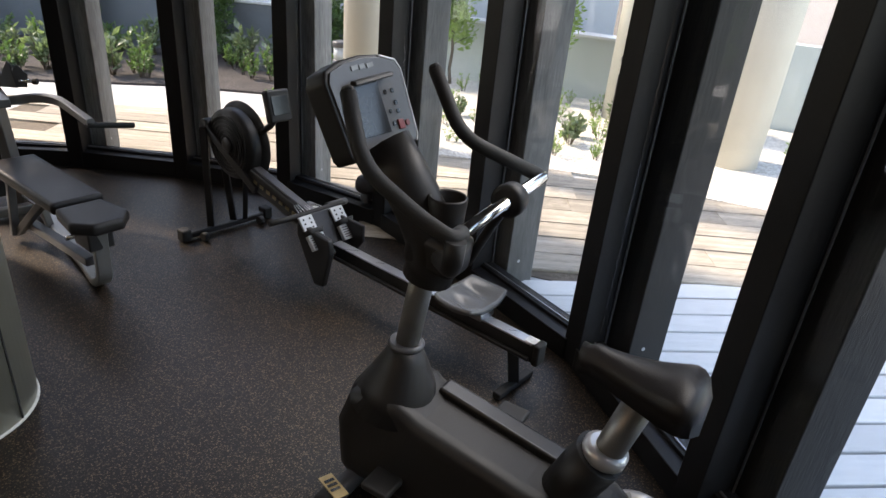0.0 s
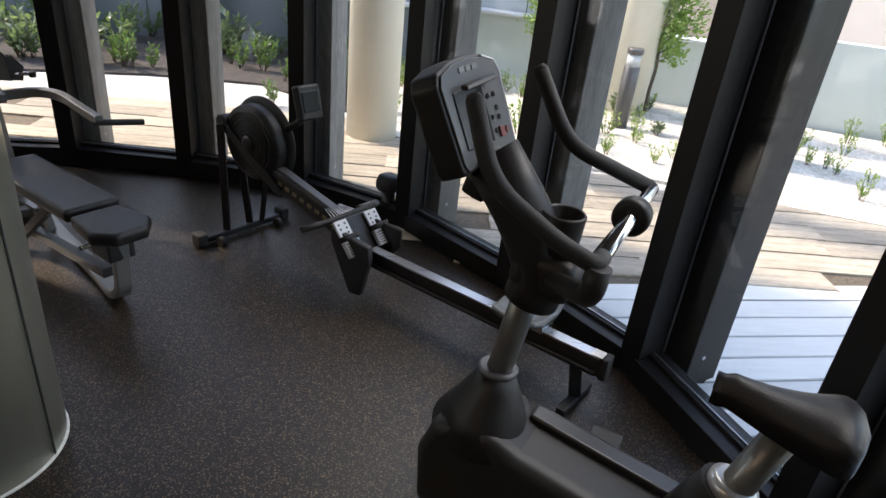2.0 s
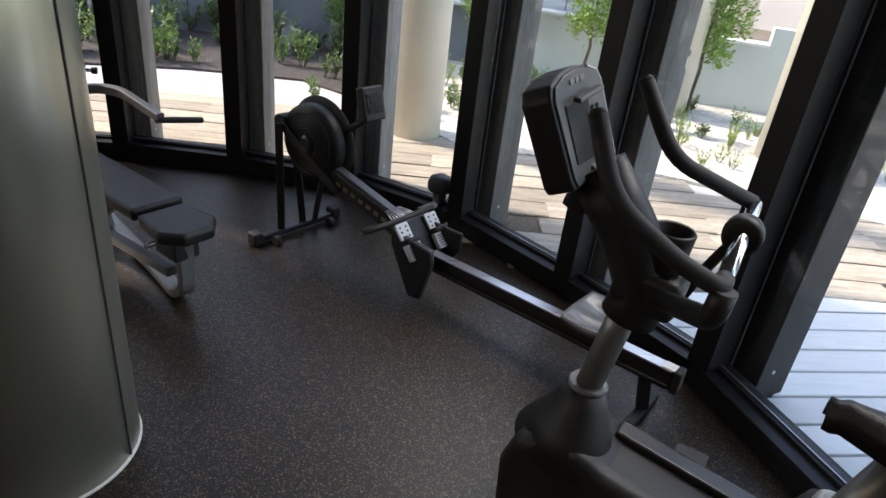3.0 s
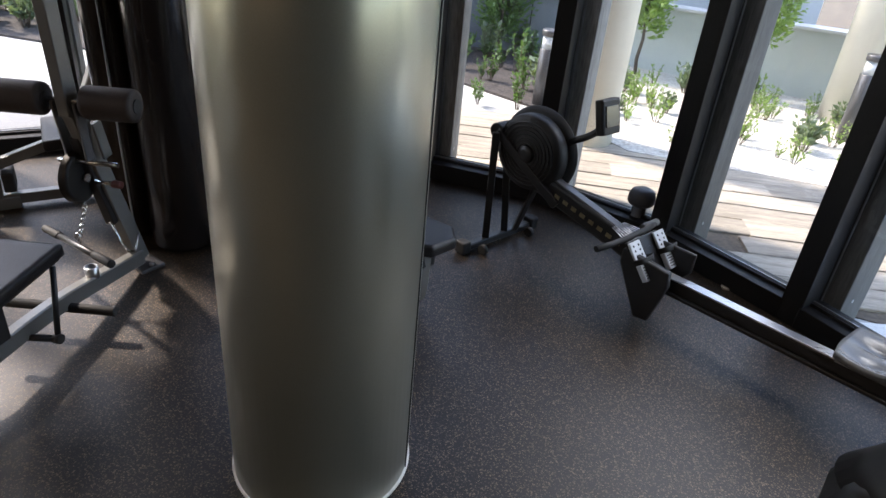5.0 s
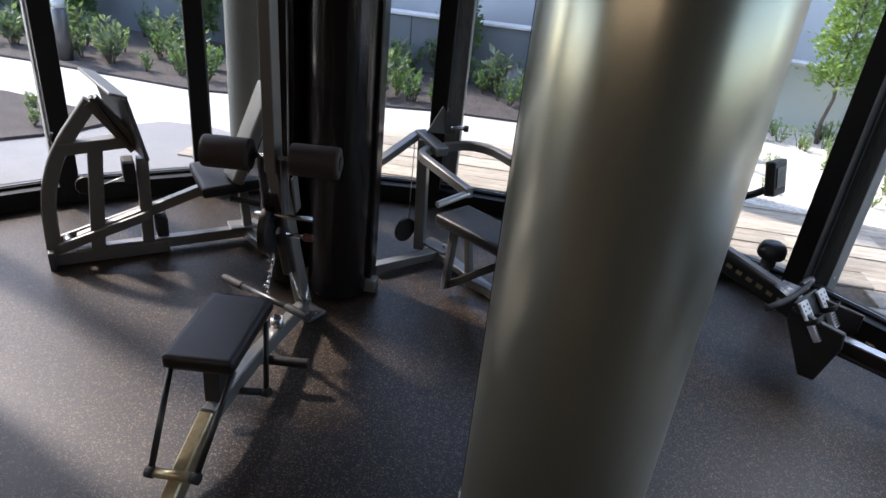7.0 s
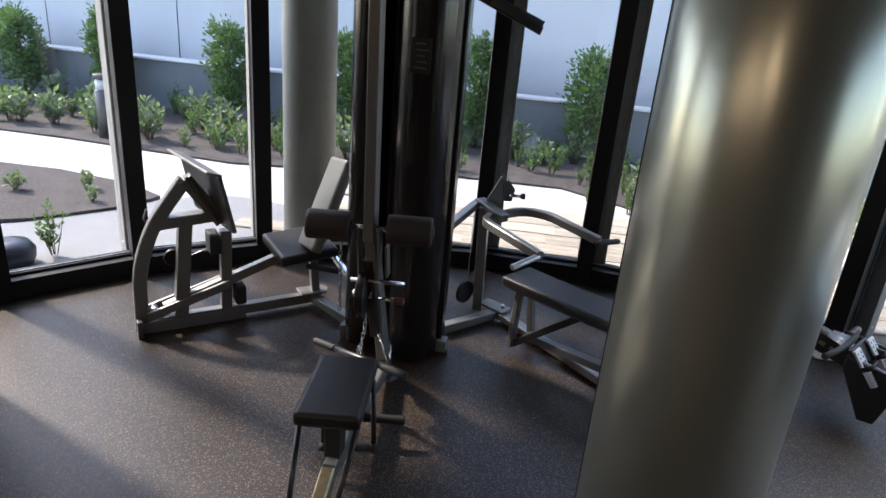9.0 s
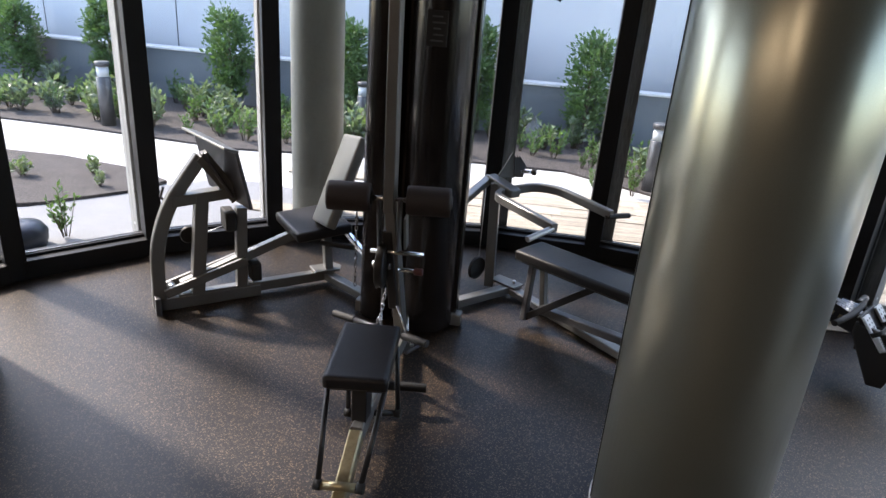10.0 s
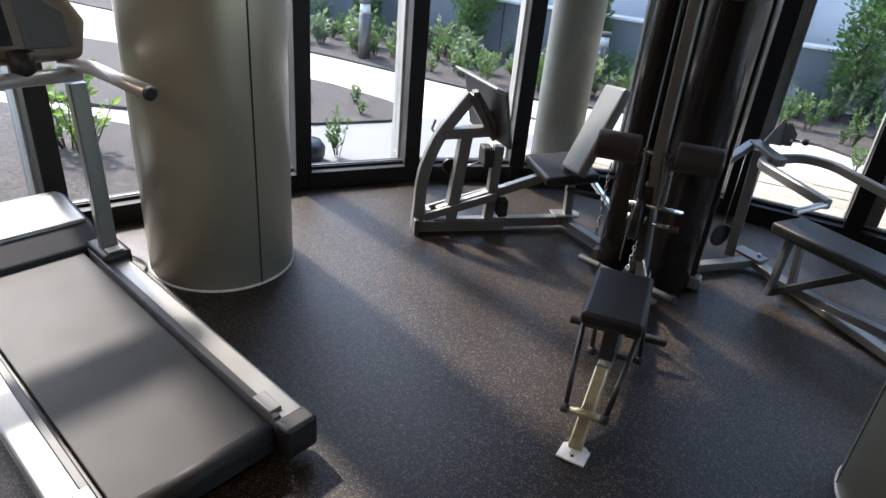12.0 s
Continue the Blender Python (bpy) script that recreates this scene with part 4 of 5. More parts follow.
    # handlebars: two upright grips joined behind by a chrome pulse bar
    tipf, bendf, outf = V3(-0.018, 1.929, 1.385), V3(0.075, 1.855, 1.215), V3(0.331, 1.866, 1.115)
    tipn, bendn, lown, outn = V3(-0.216, 1.558, 1.378), V3(-0.166, 1.475, 1.225), V3(-0.01, 1.425, 1.125), V3(0.065, 1.385, 1.10)
    for t, q, w in ((tipf, bendf, [outf - (outf - bendf) * 0.03]), (tipn, bendn, [lown, outn, outn.lerp(outf, 0.09)])):
        hb = part("handlebar", pipe([t, q, *w], 0.021, 0.07, 16), RUBBER, e, "black padded handlebar")
        part("grip_end", rod(t, t + (t - q).normalized() * 0.012, 0.021, 16, 0.014), RUBBER, hb)
    pb = part("pulse_bar", pipe([outf - (outf - bendf) * 0.05, outf, outn.lerp(outf, 0.03)], 0.018, 0.05, 16), CHROME, e, "chrome pulse bar")
    md = outf.lerp(outn, 0.42)
    dd = (outn - outf).normalized()
    part("sensor_ring", turned([(0.036, -0.028), (0.046, -0.024), (0.048, 0), (0.046, 0.024), (0.036, 0.028)], md, dd, 28), PLASTIC, pb, "thick black sensor ring")
    part("lower_loop", pipe([md - dd * 0.02, md - Z * 0.10 - b * 0.05, P(0.17, 0.05, 0.90)], 0.014, 0.06), PLASTIC, e)
    part("near_brace", pipe([outn + b * 0.01, outn - Z * 0.075 + b * 0.005, P(0.12, -0.03, 0.93)], 0.027, 0.07), PLASTIC, e)
    # saddle
    part("seat_post", rod(P(0.63, 0, 0.28), P(0.745, 0, 0.75), 0.042, 24), SILVER, e, "satin grey seat post")
    part("seat_tower", sweep([P(0.58, 0, 0.27), P(0.63, 0, 0.40), P(0.672, 0, 0.50)], ring(0.08, 20, 0.075)), PLASTIC, e)
    part("post_collar", turned([(0.064, 0), (0.064, 0.03), (0.05, 0.04)], P(0.678, 0, 0.50), b * 0.2 + Z), SILVER_PLASTIC, e)
    bm = bmesh.new()
    nx, ny = 18, 14
    grid = []
    for i in range(nx + 1):
        t = i / nx
        w = 0.034 + 0.102 * (t ** 1.5)
        if t > 0.8:
            w *= math.sqrt(max(0.02, 1 - ((t - 0.8) / 0.2) ** 2 * 0.93))
        row = []
        for j in range(ny + 1):
            y = -1 + 2 * j / ny
            top = 0.835 + 0.03 * t * t - 0.012 * math.sin(t * 3.14) - 0.05 * max(0, (t - 0.78) / 0.22) ** 2
            zz = top - 0.035 * abs(y) ** 2.4 - (0.012 if t < 0.08 or t > 0.95 else 0)
            row.append(bm.verts.new(P(0.56 + 0.33 * t, w * y, zz)))
        grid.append(row)
    low = [[bm.verts.new((v.co.x, v.co.y, v.co.z - 0.035 - 0.058 * (i / nx) ** 1.2 * (1 - 0.62 * max(0, (i / nx - 0.72) / 0.28) ** 2))) for v in row] for i, row in enumerate(grid)]
    for g in (grid, low):
        for i in range(nx):
            for j in range(ny):
                bm.faces.new((g[i][j], g[i + 1][j], g[i + 1][j + 1], g[i][j + 1]))
    for i in range(nx):
        for j in (0, ny):
            bm.faces.new((grid[i][j], grid[i + 1][j], low[i + 1][j], low[i][j]))
    for j in range(ny):
        for i in (0, nx):
            bm.faces.new((grid[i][j], grid[i][j + 1], low[i][j + 1], low[i][j]))
    bmesh.ops.recalc_face_normals(bm, faces=bm.faces)
    for f in bm.faces:
        f.smooth = True
    part("saddle", bm, VINYL, e, "wide black padded saddle")


now = BIKE
exercise_bike()


def multi_gym():
    e = thing("multi_station_gym", (-3.04, 3.04, 0), "silver and black multi-station gym with a dark weight tower", "gym machine")
    # tower
    t = part("tower_back", slab((-3.04, 3.10, 1.2), (0.57, 0.10, 2.4), None, 0.012), SHROUD, e)
    part("weight_shroud", turned([(0.15, 0.02), (0.155, 0.03), (0.155, 2.38), (0.15, 2.4)], (-2.93, 3.02, 0), Z, 40), SHROUD, e, "tall dark rounded weight shroud")
    part("weight_shroud", turned([(0.095, 0.02), (0.10, 0.03), (0.10, 2.38), (0.095, 2.4)], (-3.215, 3.03, 0), Z, 32), SHROUD, e, "tall dark rounded weight shroud")
    part("bright_edge", beam((-3.165, 2.935, 0.1), (-3.165, 2.935, 2.4), 0.008, 0.008), SILVER, t)
    part("bright_edge", beam((-2.775, 3.06, 0.1), (-2.775, 3.06, 2.4), 0.006, 0.006), SILVER, t)
    part("instruction_plate", slab((-2.935, 2.866, 1.63), (0.10, 0.006, 0.16), None, 0.002), PLASTIC, t, "black plate with faint print")
    for k in range(5):
        part("print_bar", slab((-2.935 + 0.008 * (k % 2), 2.8615, 1.575 + 0.027 * k), (0.06 - 0.012 * (k % 3), 0.003, 0.007), None, 0), DARK_STEEL, t)
    part("tower_top", slab((-3.03, 3.05, 2.42), (0.6, 0.36, 0.06), None, 0.02), SILVER, e)
    part("base_frame", beam((-3.35, 3.06, 0.045), (-2.72, 3.06, 0.045), 0.07, 0.07), SILVER, e)

    # pulley station
    f0, f1, f2 = V3(-2.985, 2.715, 0.05), V3(-3.018, 2.485, 0.90), V3(-3.03, 2.46, 2.38)
    col = part("upright", beam(f0, f1, 0.05, 0.075, (0, 1, 0.2)), SILVER, e, "slanted silver square tube")
    part("mast", beam(f1 - V3(0, 0, 0.06), f2, 0.05, 0.07, (0, 1, 0)), SILVER, e)
    part("mast_head", beam(f2, (-3.03, 3.05, 2.38), 0.06, 0.06), SILVER, e)
    part("foot_plate", slab((-2.98, 2.73, 0.012), (0.16, 0.12, 0.02), pose(0, 0, 0, 0, 0, -25), 0.004), DARK_STEEL, e)
    for q in (-1, 1):
        part("bolt", rod((-2.98 + 0.055 * q, 2.73 - 0.02 * q, 0.02), (-2.98 + 0.055 * q, 2.73 - 0.02 * q, 0.035), 0.012, 6), STEEL, e)
    rail = [V3(-2.878, 1.40, 0.03), V3(-2.886, 1.52, 0.10), V3(-2.905, 1.72, 0.175), V3(-2.93, 2.1, 0.17), V3(-2.975, 2.70, 0.07)]
    part("seat_rail", bent(rail[2:], 0.05, 0.075, 0.25), SILVER, e)
    br = part("seat_rail_front", bent(rail[:3], 0.052, 0.077, 0.1), BRASS, e, "front rail tube in worn brassy finish")
    part("floor_plate", prism([(-0.055, -0.05), (0.055, -0.05), (0.055, 0.03), (0.03, 0.05), (-0.03, 0.05), (-0.055, 0.03)], 0.01, Matrix.Translation((-2.876, 1.395, 0.007)), 0.003), WHITE, br, "pale floor plate with a bolt hole")
    part("bolt_hole", rod((-2.876, 1.372, 0.0122), (-2.876, 1.372, 0.0135), 0.007, 12), BLACK, br)
    part("cross_tube", rod((-2.962, 1.468, 0.138), (-2.81, 1.482, 0.142), 0.017, 14), BRASS, e)
    ang = math.degrees(math.atan2(0.436, -0.066)) - 90
    rz = pose(0, 0, 0, 0, 0, ang)
    seat = part("seat", cushion((-2.938, 1.895, 0.43), (0.245, 0.44, 0.055), rz, 0.022), VINYL, e, "black padded bench seat")
    part("seat_board", slab((-2.938, 1.895, 0.398), (0.21, 0.40, 0.014), rz, 0.003), BLACK, seat)
    part("seat_column", slab((-2.912, 1.80, 0.30), (0.06, 0.075, 0.19), None, 0.005), BLACK, e)
    for (x, y, z), (X, Y) in (((-2.962, 1.468, 0.138), (-3.015, 1.70)), ((-2.81, 1.482, 0.142), (-2.80, 1.73)), ((-3.0, 1.90, 0.14), (-3.03, 1.98)), ((-2.80, 1.95, 0.14), (-2.845, 2.05))):
        part("seat_rod", rod((x, y, z), (X, Y, 0.40), 0.011, 10), BLACK, e)
        part("rod_end", rod((x - 0.014, y, z), (x + 0.014, y, z), 0.02, 14), RUBBER, e)
    part("rod_bar", rod((-3.0, 1.90, 0.14), (-2.80, 1.95, 0.14), 0.014, 10), BLACK, e)
    part("leg_roller", rod((-3.17, 2.11, 0.13), (-2.731, 2.188, 0.125), 0.021, 16, bevel=0.004), RUBBER, e)
    part("tube_socket", turned([(0.028, 0.0), (0.028, 0.06), (0.022, 0.06), (0.022, 0.02)], (-2.95, 2.35, 0.15), Z, 16), STEEL, e)
    ax = part("roller_axle", rod((-3.25, 2.44, 0.90), (-2.78, 2.525, 0.90), 0.012, 12), CHROME, e)
    for a, b in (((-3.30, 2.432, 0.90), (-3.105, 2.467, 0.90)), ((-2.945, 2.495, 0.90), (-2.745, 2.53, 0.90))):
        ro = part("foam_roller", rod(a, b, 0.068, 28, bevel=0.016), FOAM, e, "fat brown-black foam roller")
        part("roller_cap", rod(Vector(b) - V3(0.002, 0, 0), Vector(b) + V3(0.006, 0.001, 0), 0.03, 16), RUBBER, ro)
    for q in (-1, 1):
        part("roller_arm", beam((-3.02 + 0.045 * q, 2.50, 0.64), (-3.02 + 0.05 * q, 2.478, 0.90), 0.012, 0.05), DARK_STEEL, e)
    cam_plate = part("cam", turned([(0.10, -0.02), (0.115, -0.014), (0.105, 0), (0.115, 0.014), (0.10, 0.02)], (-3.05, 2.50, 0.56), (1, 0.1, 0), 32), PLASTIC, e, "round black cable cam")
    for q in (-1, 1):
        part("cam_bolt", rod((-3.05 + 0.03 * q, 2.50, 0.56), (-3.05 + 0.045 * q, 2.50, 0.56), 0.018, 12), CHROME, cam_plate)
    part("leg_lever", beam((-3.03, 2.51, 0.74), (-3.005, 2.60, 0.30), 0.045, 0.05), BLACK, e)
    part("lever_stop", rod((-3.10, 2.47, 0.64), (-2.85, 2.50, 0.64), 0.011, 12), CHROME, e)
    part("pull_pin", rod((-2.97, 2.50, 0.55), (-2.88, 2.50, 0.55), 0.010, 12), CHROME, e)
    part("pin_knob", rod((-2.89, 2.50, 0.55), (-2.85, 2.50, 0.55), 0.017, 14, bevel=0.004), RED_KNOB, e, "dark red pin knob")
    part("selector_plate", slab((-2.955, 2.56, 0.72), (0.012, 0.05, 0.17), pose(0, 0, 0, 12, 0, 0), 0.004), SILVER, e)
    # chain and low bar
    for k in range(7):
        z = 0.44 - 0.022 * k
        y = 2.47 - 0.012 * k
        part("chain_link", sweep([V3(-3.02, y, z) + (V3(1, 0, 0) if k % 2 else V3(0, 1, 0)) * 0.007 * math.cos(q) + Z * 0.015 * math.sin(q) for q in np.linspace(0, 6.2832, 13)], ring(0.003, 6), False), CHROME, e)
    bar = part("low_bar", rod((-3.286, 2.504, 0.262), (-2.755, 2.245, 0.318), 0.014, 14), BLACK, e)
    for a, b in (((-3.286, 2.504, 0.262), (-3.16, 2.442, 0.2753)), ((-2.88, 2.306, 0.3048), (-2.755, 2.245, 0.318))):
        part("grip", rod(a, b, 0.018, 14, bevel=0.003), RUBBER, bar)
    part("carabiner", sweep([V3(-3.02, 2.39, 0.31) + V3(0.012, 0, 0) * math.cos(q) + Z * 0.03 * math.sin(q) for q in np.linspace(0, 6.2832, 17)], ring(0.004, 6), False), CHROME, bar)
    part("hose_loop", pipe([V3(-2.98, 2.55, 0.33), V3(-2.93, 2.55, 0.2), V3(-2.93, 2.62, 0.14), V3(-2.95, 2.68, 0.22)], 0.005, 0.06, 8), CHROME, e)
    # high bar
    hb = part("high_bar", pipe([V3(-3.55, 2.40, 1.86), V3(-3.30, 2.36, 1.97), V3(-2.75, 2.30, 1.97), V3(-2.36, 2.33, 1.80)], 0.016, 0.08), BLACK, e, "black wide pulldown bar")
    part("grip", rod((-2.55, 2.316, 1.891), (-2.36, 2.331, 1.816), 0.02, 14), RUBBER, hb)
    part("cable", rod((-3.03, 2.33, 1.97), (-3.03, 2.42, 2.36), 0.003, 6), STEEL, hb)

    # leg press
    A = V3(-4.40, 2.72)
    u = V3(0.752, 0.659)
    w = V3(u.y, -u.x)
    P = lambda a, b, z: A + u * a + w * b + Z * z
    part("base_beam", beam(P(0.1, 0, 0.05), P(1.02, 0, 0.06), 0.055, 0.06), SILVER, e)
    part("base_link", beam((-3.66, 3.37, 0.055), (-3.22, 3.08, 0.05), 0.06, 0.05), SILVER, e)
    part("joint_plate", prism([(-0.09, -0.06), (0.07, -0.06), (0.10, 0), (0.07, 0.06), (-0.09, 0.06)], 0.014, plane_at((-3.66, 3.37, 0.10), u, w), 0.004), SILVER, e)
    part("bolt", rod((-3.66, 3.37, 0.10), (-3.66, 3.37, 0.12), 0.012, 6), STEEL, e)
    part("curved_leg", bent([P(0.0, 0, 0.02), P(0.01, 0, 0.38), P(0.09, 0, 0.62), P(0.27, 0, 0.87)], 0.07, 0.062, 0.18, tuple(w)), SILVER, e)
    part("sill_beam", beam(P(-0.02, 0, 0.035), P(0.56, 0, 0.035), 0.075, 0.07), SILVER, e)
    part("front_post", beam(P(0.205, 0, 0.07), P(0.262, 0, 0.67), 0.07, 0.085, tuple(w)), SILVER, e)
    part("short_post", beam(P(0.455, 0, 0.06), P(0.47, 0, 0.565), 0.06, 0.062, tuple(w)), SILVER, e)
    for q in (-1, 1):
        part("diagonal", beam(P(0.03, 0.052 * q, 0.11), P(0.48, 0.052 * q, 0.25), 0.024, 0.05), SILVER, e)
    part("cross_stub", rod(P(0.07, -0.05, 0.125), P(0.07, 0.05, 0.125), 0.022, 14), STEEL, e)
    part("top_beam", beam(P(0.10, 0, 0.635), P(0.41, 0, 0.66), 0.08, 0.06), SILVER, e)
    part("rear_strut", beam(P(0.27, 0, 0.88), P(0.45, 0, 0.62), 0.07, 0.075), SILVER, e)
    part("pulley", turned([(0.045, -0.012), (0.048, -0.008), (0.04, 0), (0.048, 0.008), (0.045, 0.012)], P(0.19, -0.055, 0.41), w, 24), PLASTIC, e)
    part("cable", rod(P(0.2, -0.055, 0.38), P(0.47, -0.04, 0.48), 0.003, 6), STEEL, e)
    part("boom", beam(P(0.12, 0, 0.13), P(0.82, 0, 0.375), 0.05, 0.055), SILVER, e)
    for z, a in ((0.50, 0.40), (0.17, 0.53)):
        part("rubber_buffer", slab(P(a, 0.0, z), (0.06, 0.15, 0.11), frame_of(u), 0.012), RUBBER, e)
    part("hook", bent([P(0.08, -0.06, 0.70), P(0.06, -0.06, 0.64), P(0.085, -0.06, 0.62)], 0.012, 0.03, 0.02, tuple(w)), DARK_STEEL, e)
    pw, pn = V3(0.789, -0.614), V3(0.614, 0.789)
    pc = V3(-4.195, 2.99)
    dn = (pn * 0.22 - Z).normalized()
    G = lambda t, z: pc + pw * t + Z * (0.935 - z) + pn * (0.03 + 0.22 * z)
    fp = part("foot_plate", slab(G(0, 0.17), (0.33, 0.56, 0.02), frame_of(dn, pn), 0.005), DARK_STEEL, e, "dark steel foot plate with rubber treads")
    part("plate_edge", slab(pc + Z * 0.945, (0.085, 0.575, 0.014), frame_of(pn * 0.75 - Z * 0.25), 0.004), SILVER, fp, "pale folded plate edge")
    for k in range(8):
        part("tread", slab(G(0, 0.04 + 0.038 * k) + pn * 0.0105, (0.014, 0.50, 0.006), frame_of(dn, pn), 0), RUBBER, fp)
    part("plate_back", beam(P(0.27, 0.03, 0.90), P(0.42, 0.03, 0.64), 0.02, 0.07, tuple(w)), DARK_STEEL, e)
    part("floor_cap", slab(P(-0.015, 0, 0.05), (0.03, 0.17, 0.10), frame_of(u), 0.006), DARK_STEEL, e)
    st = part("press_seat", cushion(P(0.90, 0.0, 0.42), (0.34, 0.44, 0.06), frame_of(u + Z * 0.08), 0.022), VINYL, e, "black padded press seat")
    part("seat_plate", slab(P(0.90, 0, 0.385), (0.28, 0.36, 0.012), frame_of(u + Z * 0.08), 0.003), BLACK, st)
    a, b = V3(-3.60, 3.16, 0.47), V3(-3.475, 3.36, 0.97)
    bk = part("press_back", cushion((a + b) / 2, ((b - a).length, 0.26, 0.06), frame_of(b - a, -u), 0.02), VINYL_SHEEN, e, "tall padded vinyl backrest, greyed for the window reflected in it")
    part("back_plate", slab((a + b) / 2 + u * 0.04, ((b - a).length * 0.8, 0.2, 0.014), frame_of(b - a, -u), 0.003), BLACK, bk)
    part("side_handle", rod(P(0.88, 0.20, 0.36), P(1.02, 0.36, 0.37), 0.016, 14), RUBBER, e)
    part("seat_link", beam((-3.56, 3.34, 0.42), (-3.32, 3.16, 0.30), 0.03, 0.03), CHROME, e)
    part("seat_stem", beam(P(1.0, 0, 0.08), P(0.98, 0, 0.385), 0.05, 0.05, tuple(w)), SILVER, e)
    for k in range(16):
        z = 0.62 - 0.028 * k
        part("chain_link", sweep([V3(-3.345, 3.0, z) + (V3(1, 0, 0) if k % 2 else V3(0, 1, 0)) * 0.008 * math.cos(q) + Z * 0.018 * math.sin(q) for q in np.linspace(0, 6.2832, 11)], ring(0.0035, 5), False), CHROME, e)

    # chest press
    part("press_post", beam((-2.635, 3.63, 0.03), (-2.655, 3.60, 0.73), 0.06, 0.075, (0, 1, 0)), SILVER, e)
    part("press_link", beam((-2.80, 3.24, 0.045), (-2.50, 3.57, 0.045), 0.06, 0.05), SILVER, e)
    part("press_plate", prism([(-0.10, -0.05), (0.10, -0.05), (0.10, 0.05), (-0.10, 0.05)], 0.014, plane_at((-2.52, 3.60, 0.075), (0.85, -0.53, 0), (0.53, 0.85, 0)), 0.004), SILVER, e)
    part("bolt", rod((-2.47, 3.585, 0.08), (-2.47, 3.585, 0.10), 0.012, 6), STEEL, e)
    part("pivot_head", beam((-2.70, 3.66, 0.74), (-2.52, 3.50, 0.70), 0.07, 0.05), SILVER, e)
    part("far_arm", bent([V3(-2.62, 3.53, 0.69), V3(-2.42, 3.66, 0.715), V3(-2.27, 3.62, 0.72), V3(-1.955, 3.40, 0.675)], 0.04, 0.05, 0.10), SILVER, e)
    part("far_grip", rod((-1.975, 3.39, 0.665), (-1.835, 3.613, 0.618), 0.017, 14, bevel=0.003), RUBBER, e)
    part("near_arm", bent([V3(-2.60, 3.56, 0.69), V3(-2.63, 3.40, 0.70), V3(-2.265, 3.0, 0.685)], 0.04, 0.05, 0.09), SILVER, e)
    part("near_grip", rod((-2.275, 3.01, 0.68), (-2.395, 2.885, 0.645), 0.017, 14, bevel=0.003), SILVER_PLASTIC, e)
    sec = part("range_sector", prism([(-0.05, -0.04), (0.06, -0.05), (0.09, 0.03), (0.03, 0.11)], 0.012, plane_at((-2.61, 3.66, 0.80), (0.6, 0.3, 0), Z), 0.003), SILVER, e)
    for k in range(3):
        part("sector_plate", prism([(0.05, -0.04), (0.075, -0.045), (0.09, 0.03), (0.035, 0.10)], 0.006, plane_at((-2.60 + 0.014 * k, 3.65 + 0.006 * k, 0.80), (0.6, 0.3, 0), Z), 0.001), CONSOLE, sec)
    part("range_pin", rod((-2.52, 3.66, 0.80), (-2.44, 3.68, 0.80), 0.011, 12), CHROME, e)
    part("pin_knob", rod((-2.45, 3.678, 0.80), (-2.425, 3.684, 0.80), 0.019, 14, bevel=0.004), RUBBER, e)
    part("back_strut", beam((-2.70, 3.66, 0.74), (-2.86, 3.30, 0.62), 0.05, 0.04), SILVER, e)
    part("cable", rod((-2.72, 3.64, 0.72), (-2.72, 3.64, 0.09), 0.003, 6), STEEL, e)
    part("cable_wheel", turned([(0.07, -0.012), (0.075, -0.008), (0.066, 0), (0.075, 0.008), (0.07, 0.012)], (-2.72, 3.57, 0.16), (0.85, -0.53, 0), 28), PLASTIC, e)
    v = V3(0.83, -0.557)
    n = V3(0.557, 0.83)
    c0 = V3(-2.06, 3.08)
    Q = lambda a, b, z: c0 + v * a + n * b + Z * z
    pad = part("bench_pad", cushion(Q(-0.01, 0, 0.428), (0.80, 0.25, 0.06), frame_of(v), 0.022), VINYL, e, "long black padded bench")
    part("bench_board", slab(Q(-0.01, 0, 0.392), (0.72, 0.2, 0.014), frame_of(v), 0.003), BLACK, pad)
    hp = [(-0.15, -0.11), (0.06, -0.14), (0.15, -0.07), (0.15, 0.07), (0.06, 0.14), (-0.15, 0.11)]
    part("head_pad", prism(hp, 0.06, plane_at(Q(0.59, -0.02, 0.425), v, n), 0.022, 3), VINYL, e, "short tapered black seat pad")
    part("floor_rail", bent([V3(-2.47, 3.56, 0.04), Q(0.30, 0.03, 0.03), Q(0.50, -0.01, 0.03), Q(0.60, -0.02, 0.10), Q(0.61, -0.02, 0.36)], 0.07, 0.045, 0.10), SILVER, e)
    part("bench_leg", beam(Q(-0.30, 0.09, 0.04), Q(-0.32, 0.05, 0.39), 0.035, 0.04, tuple(n)), SILVER, e)
    part("bench_leg", beam(Q(-0.31, -0.09, 0.04), Q(-0.32, -0.05, 0.39), 0.035, 0.04, tuple(n)), DARK_STEEL, e)
    part("bench_brace", beam(Q(-0.31, -0.07, 0.05), Q(0.10, -0.03, 0.385), 0.04, 0.04), BLACK, e)
    part("bench_tie", beam(Q(-0.25, -0.02, 0.11), Q(0.52, -0.04, 0.17), 0.05, 0.045), DARK_STEEL, e)
    part("pad_bracket", slab(Q(0.55, -0.02, 0.33), (0.16, 0.12, 0.12), frame_of(v), 0.01), BLACK, e)
    part("pad_pin", rod(Q(0.42, -0.1, 0.28), Q(0.42, 0.1, 0.28), 0.012, 10), CHROME, e)


now = GYM
multi_gym()


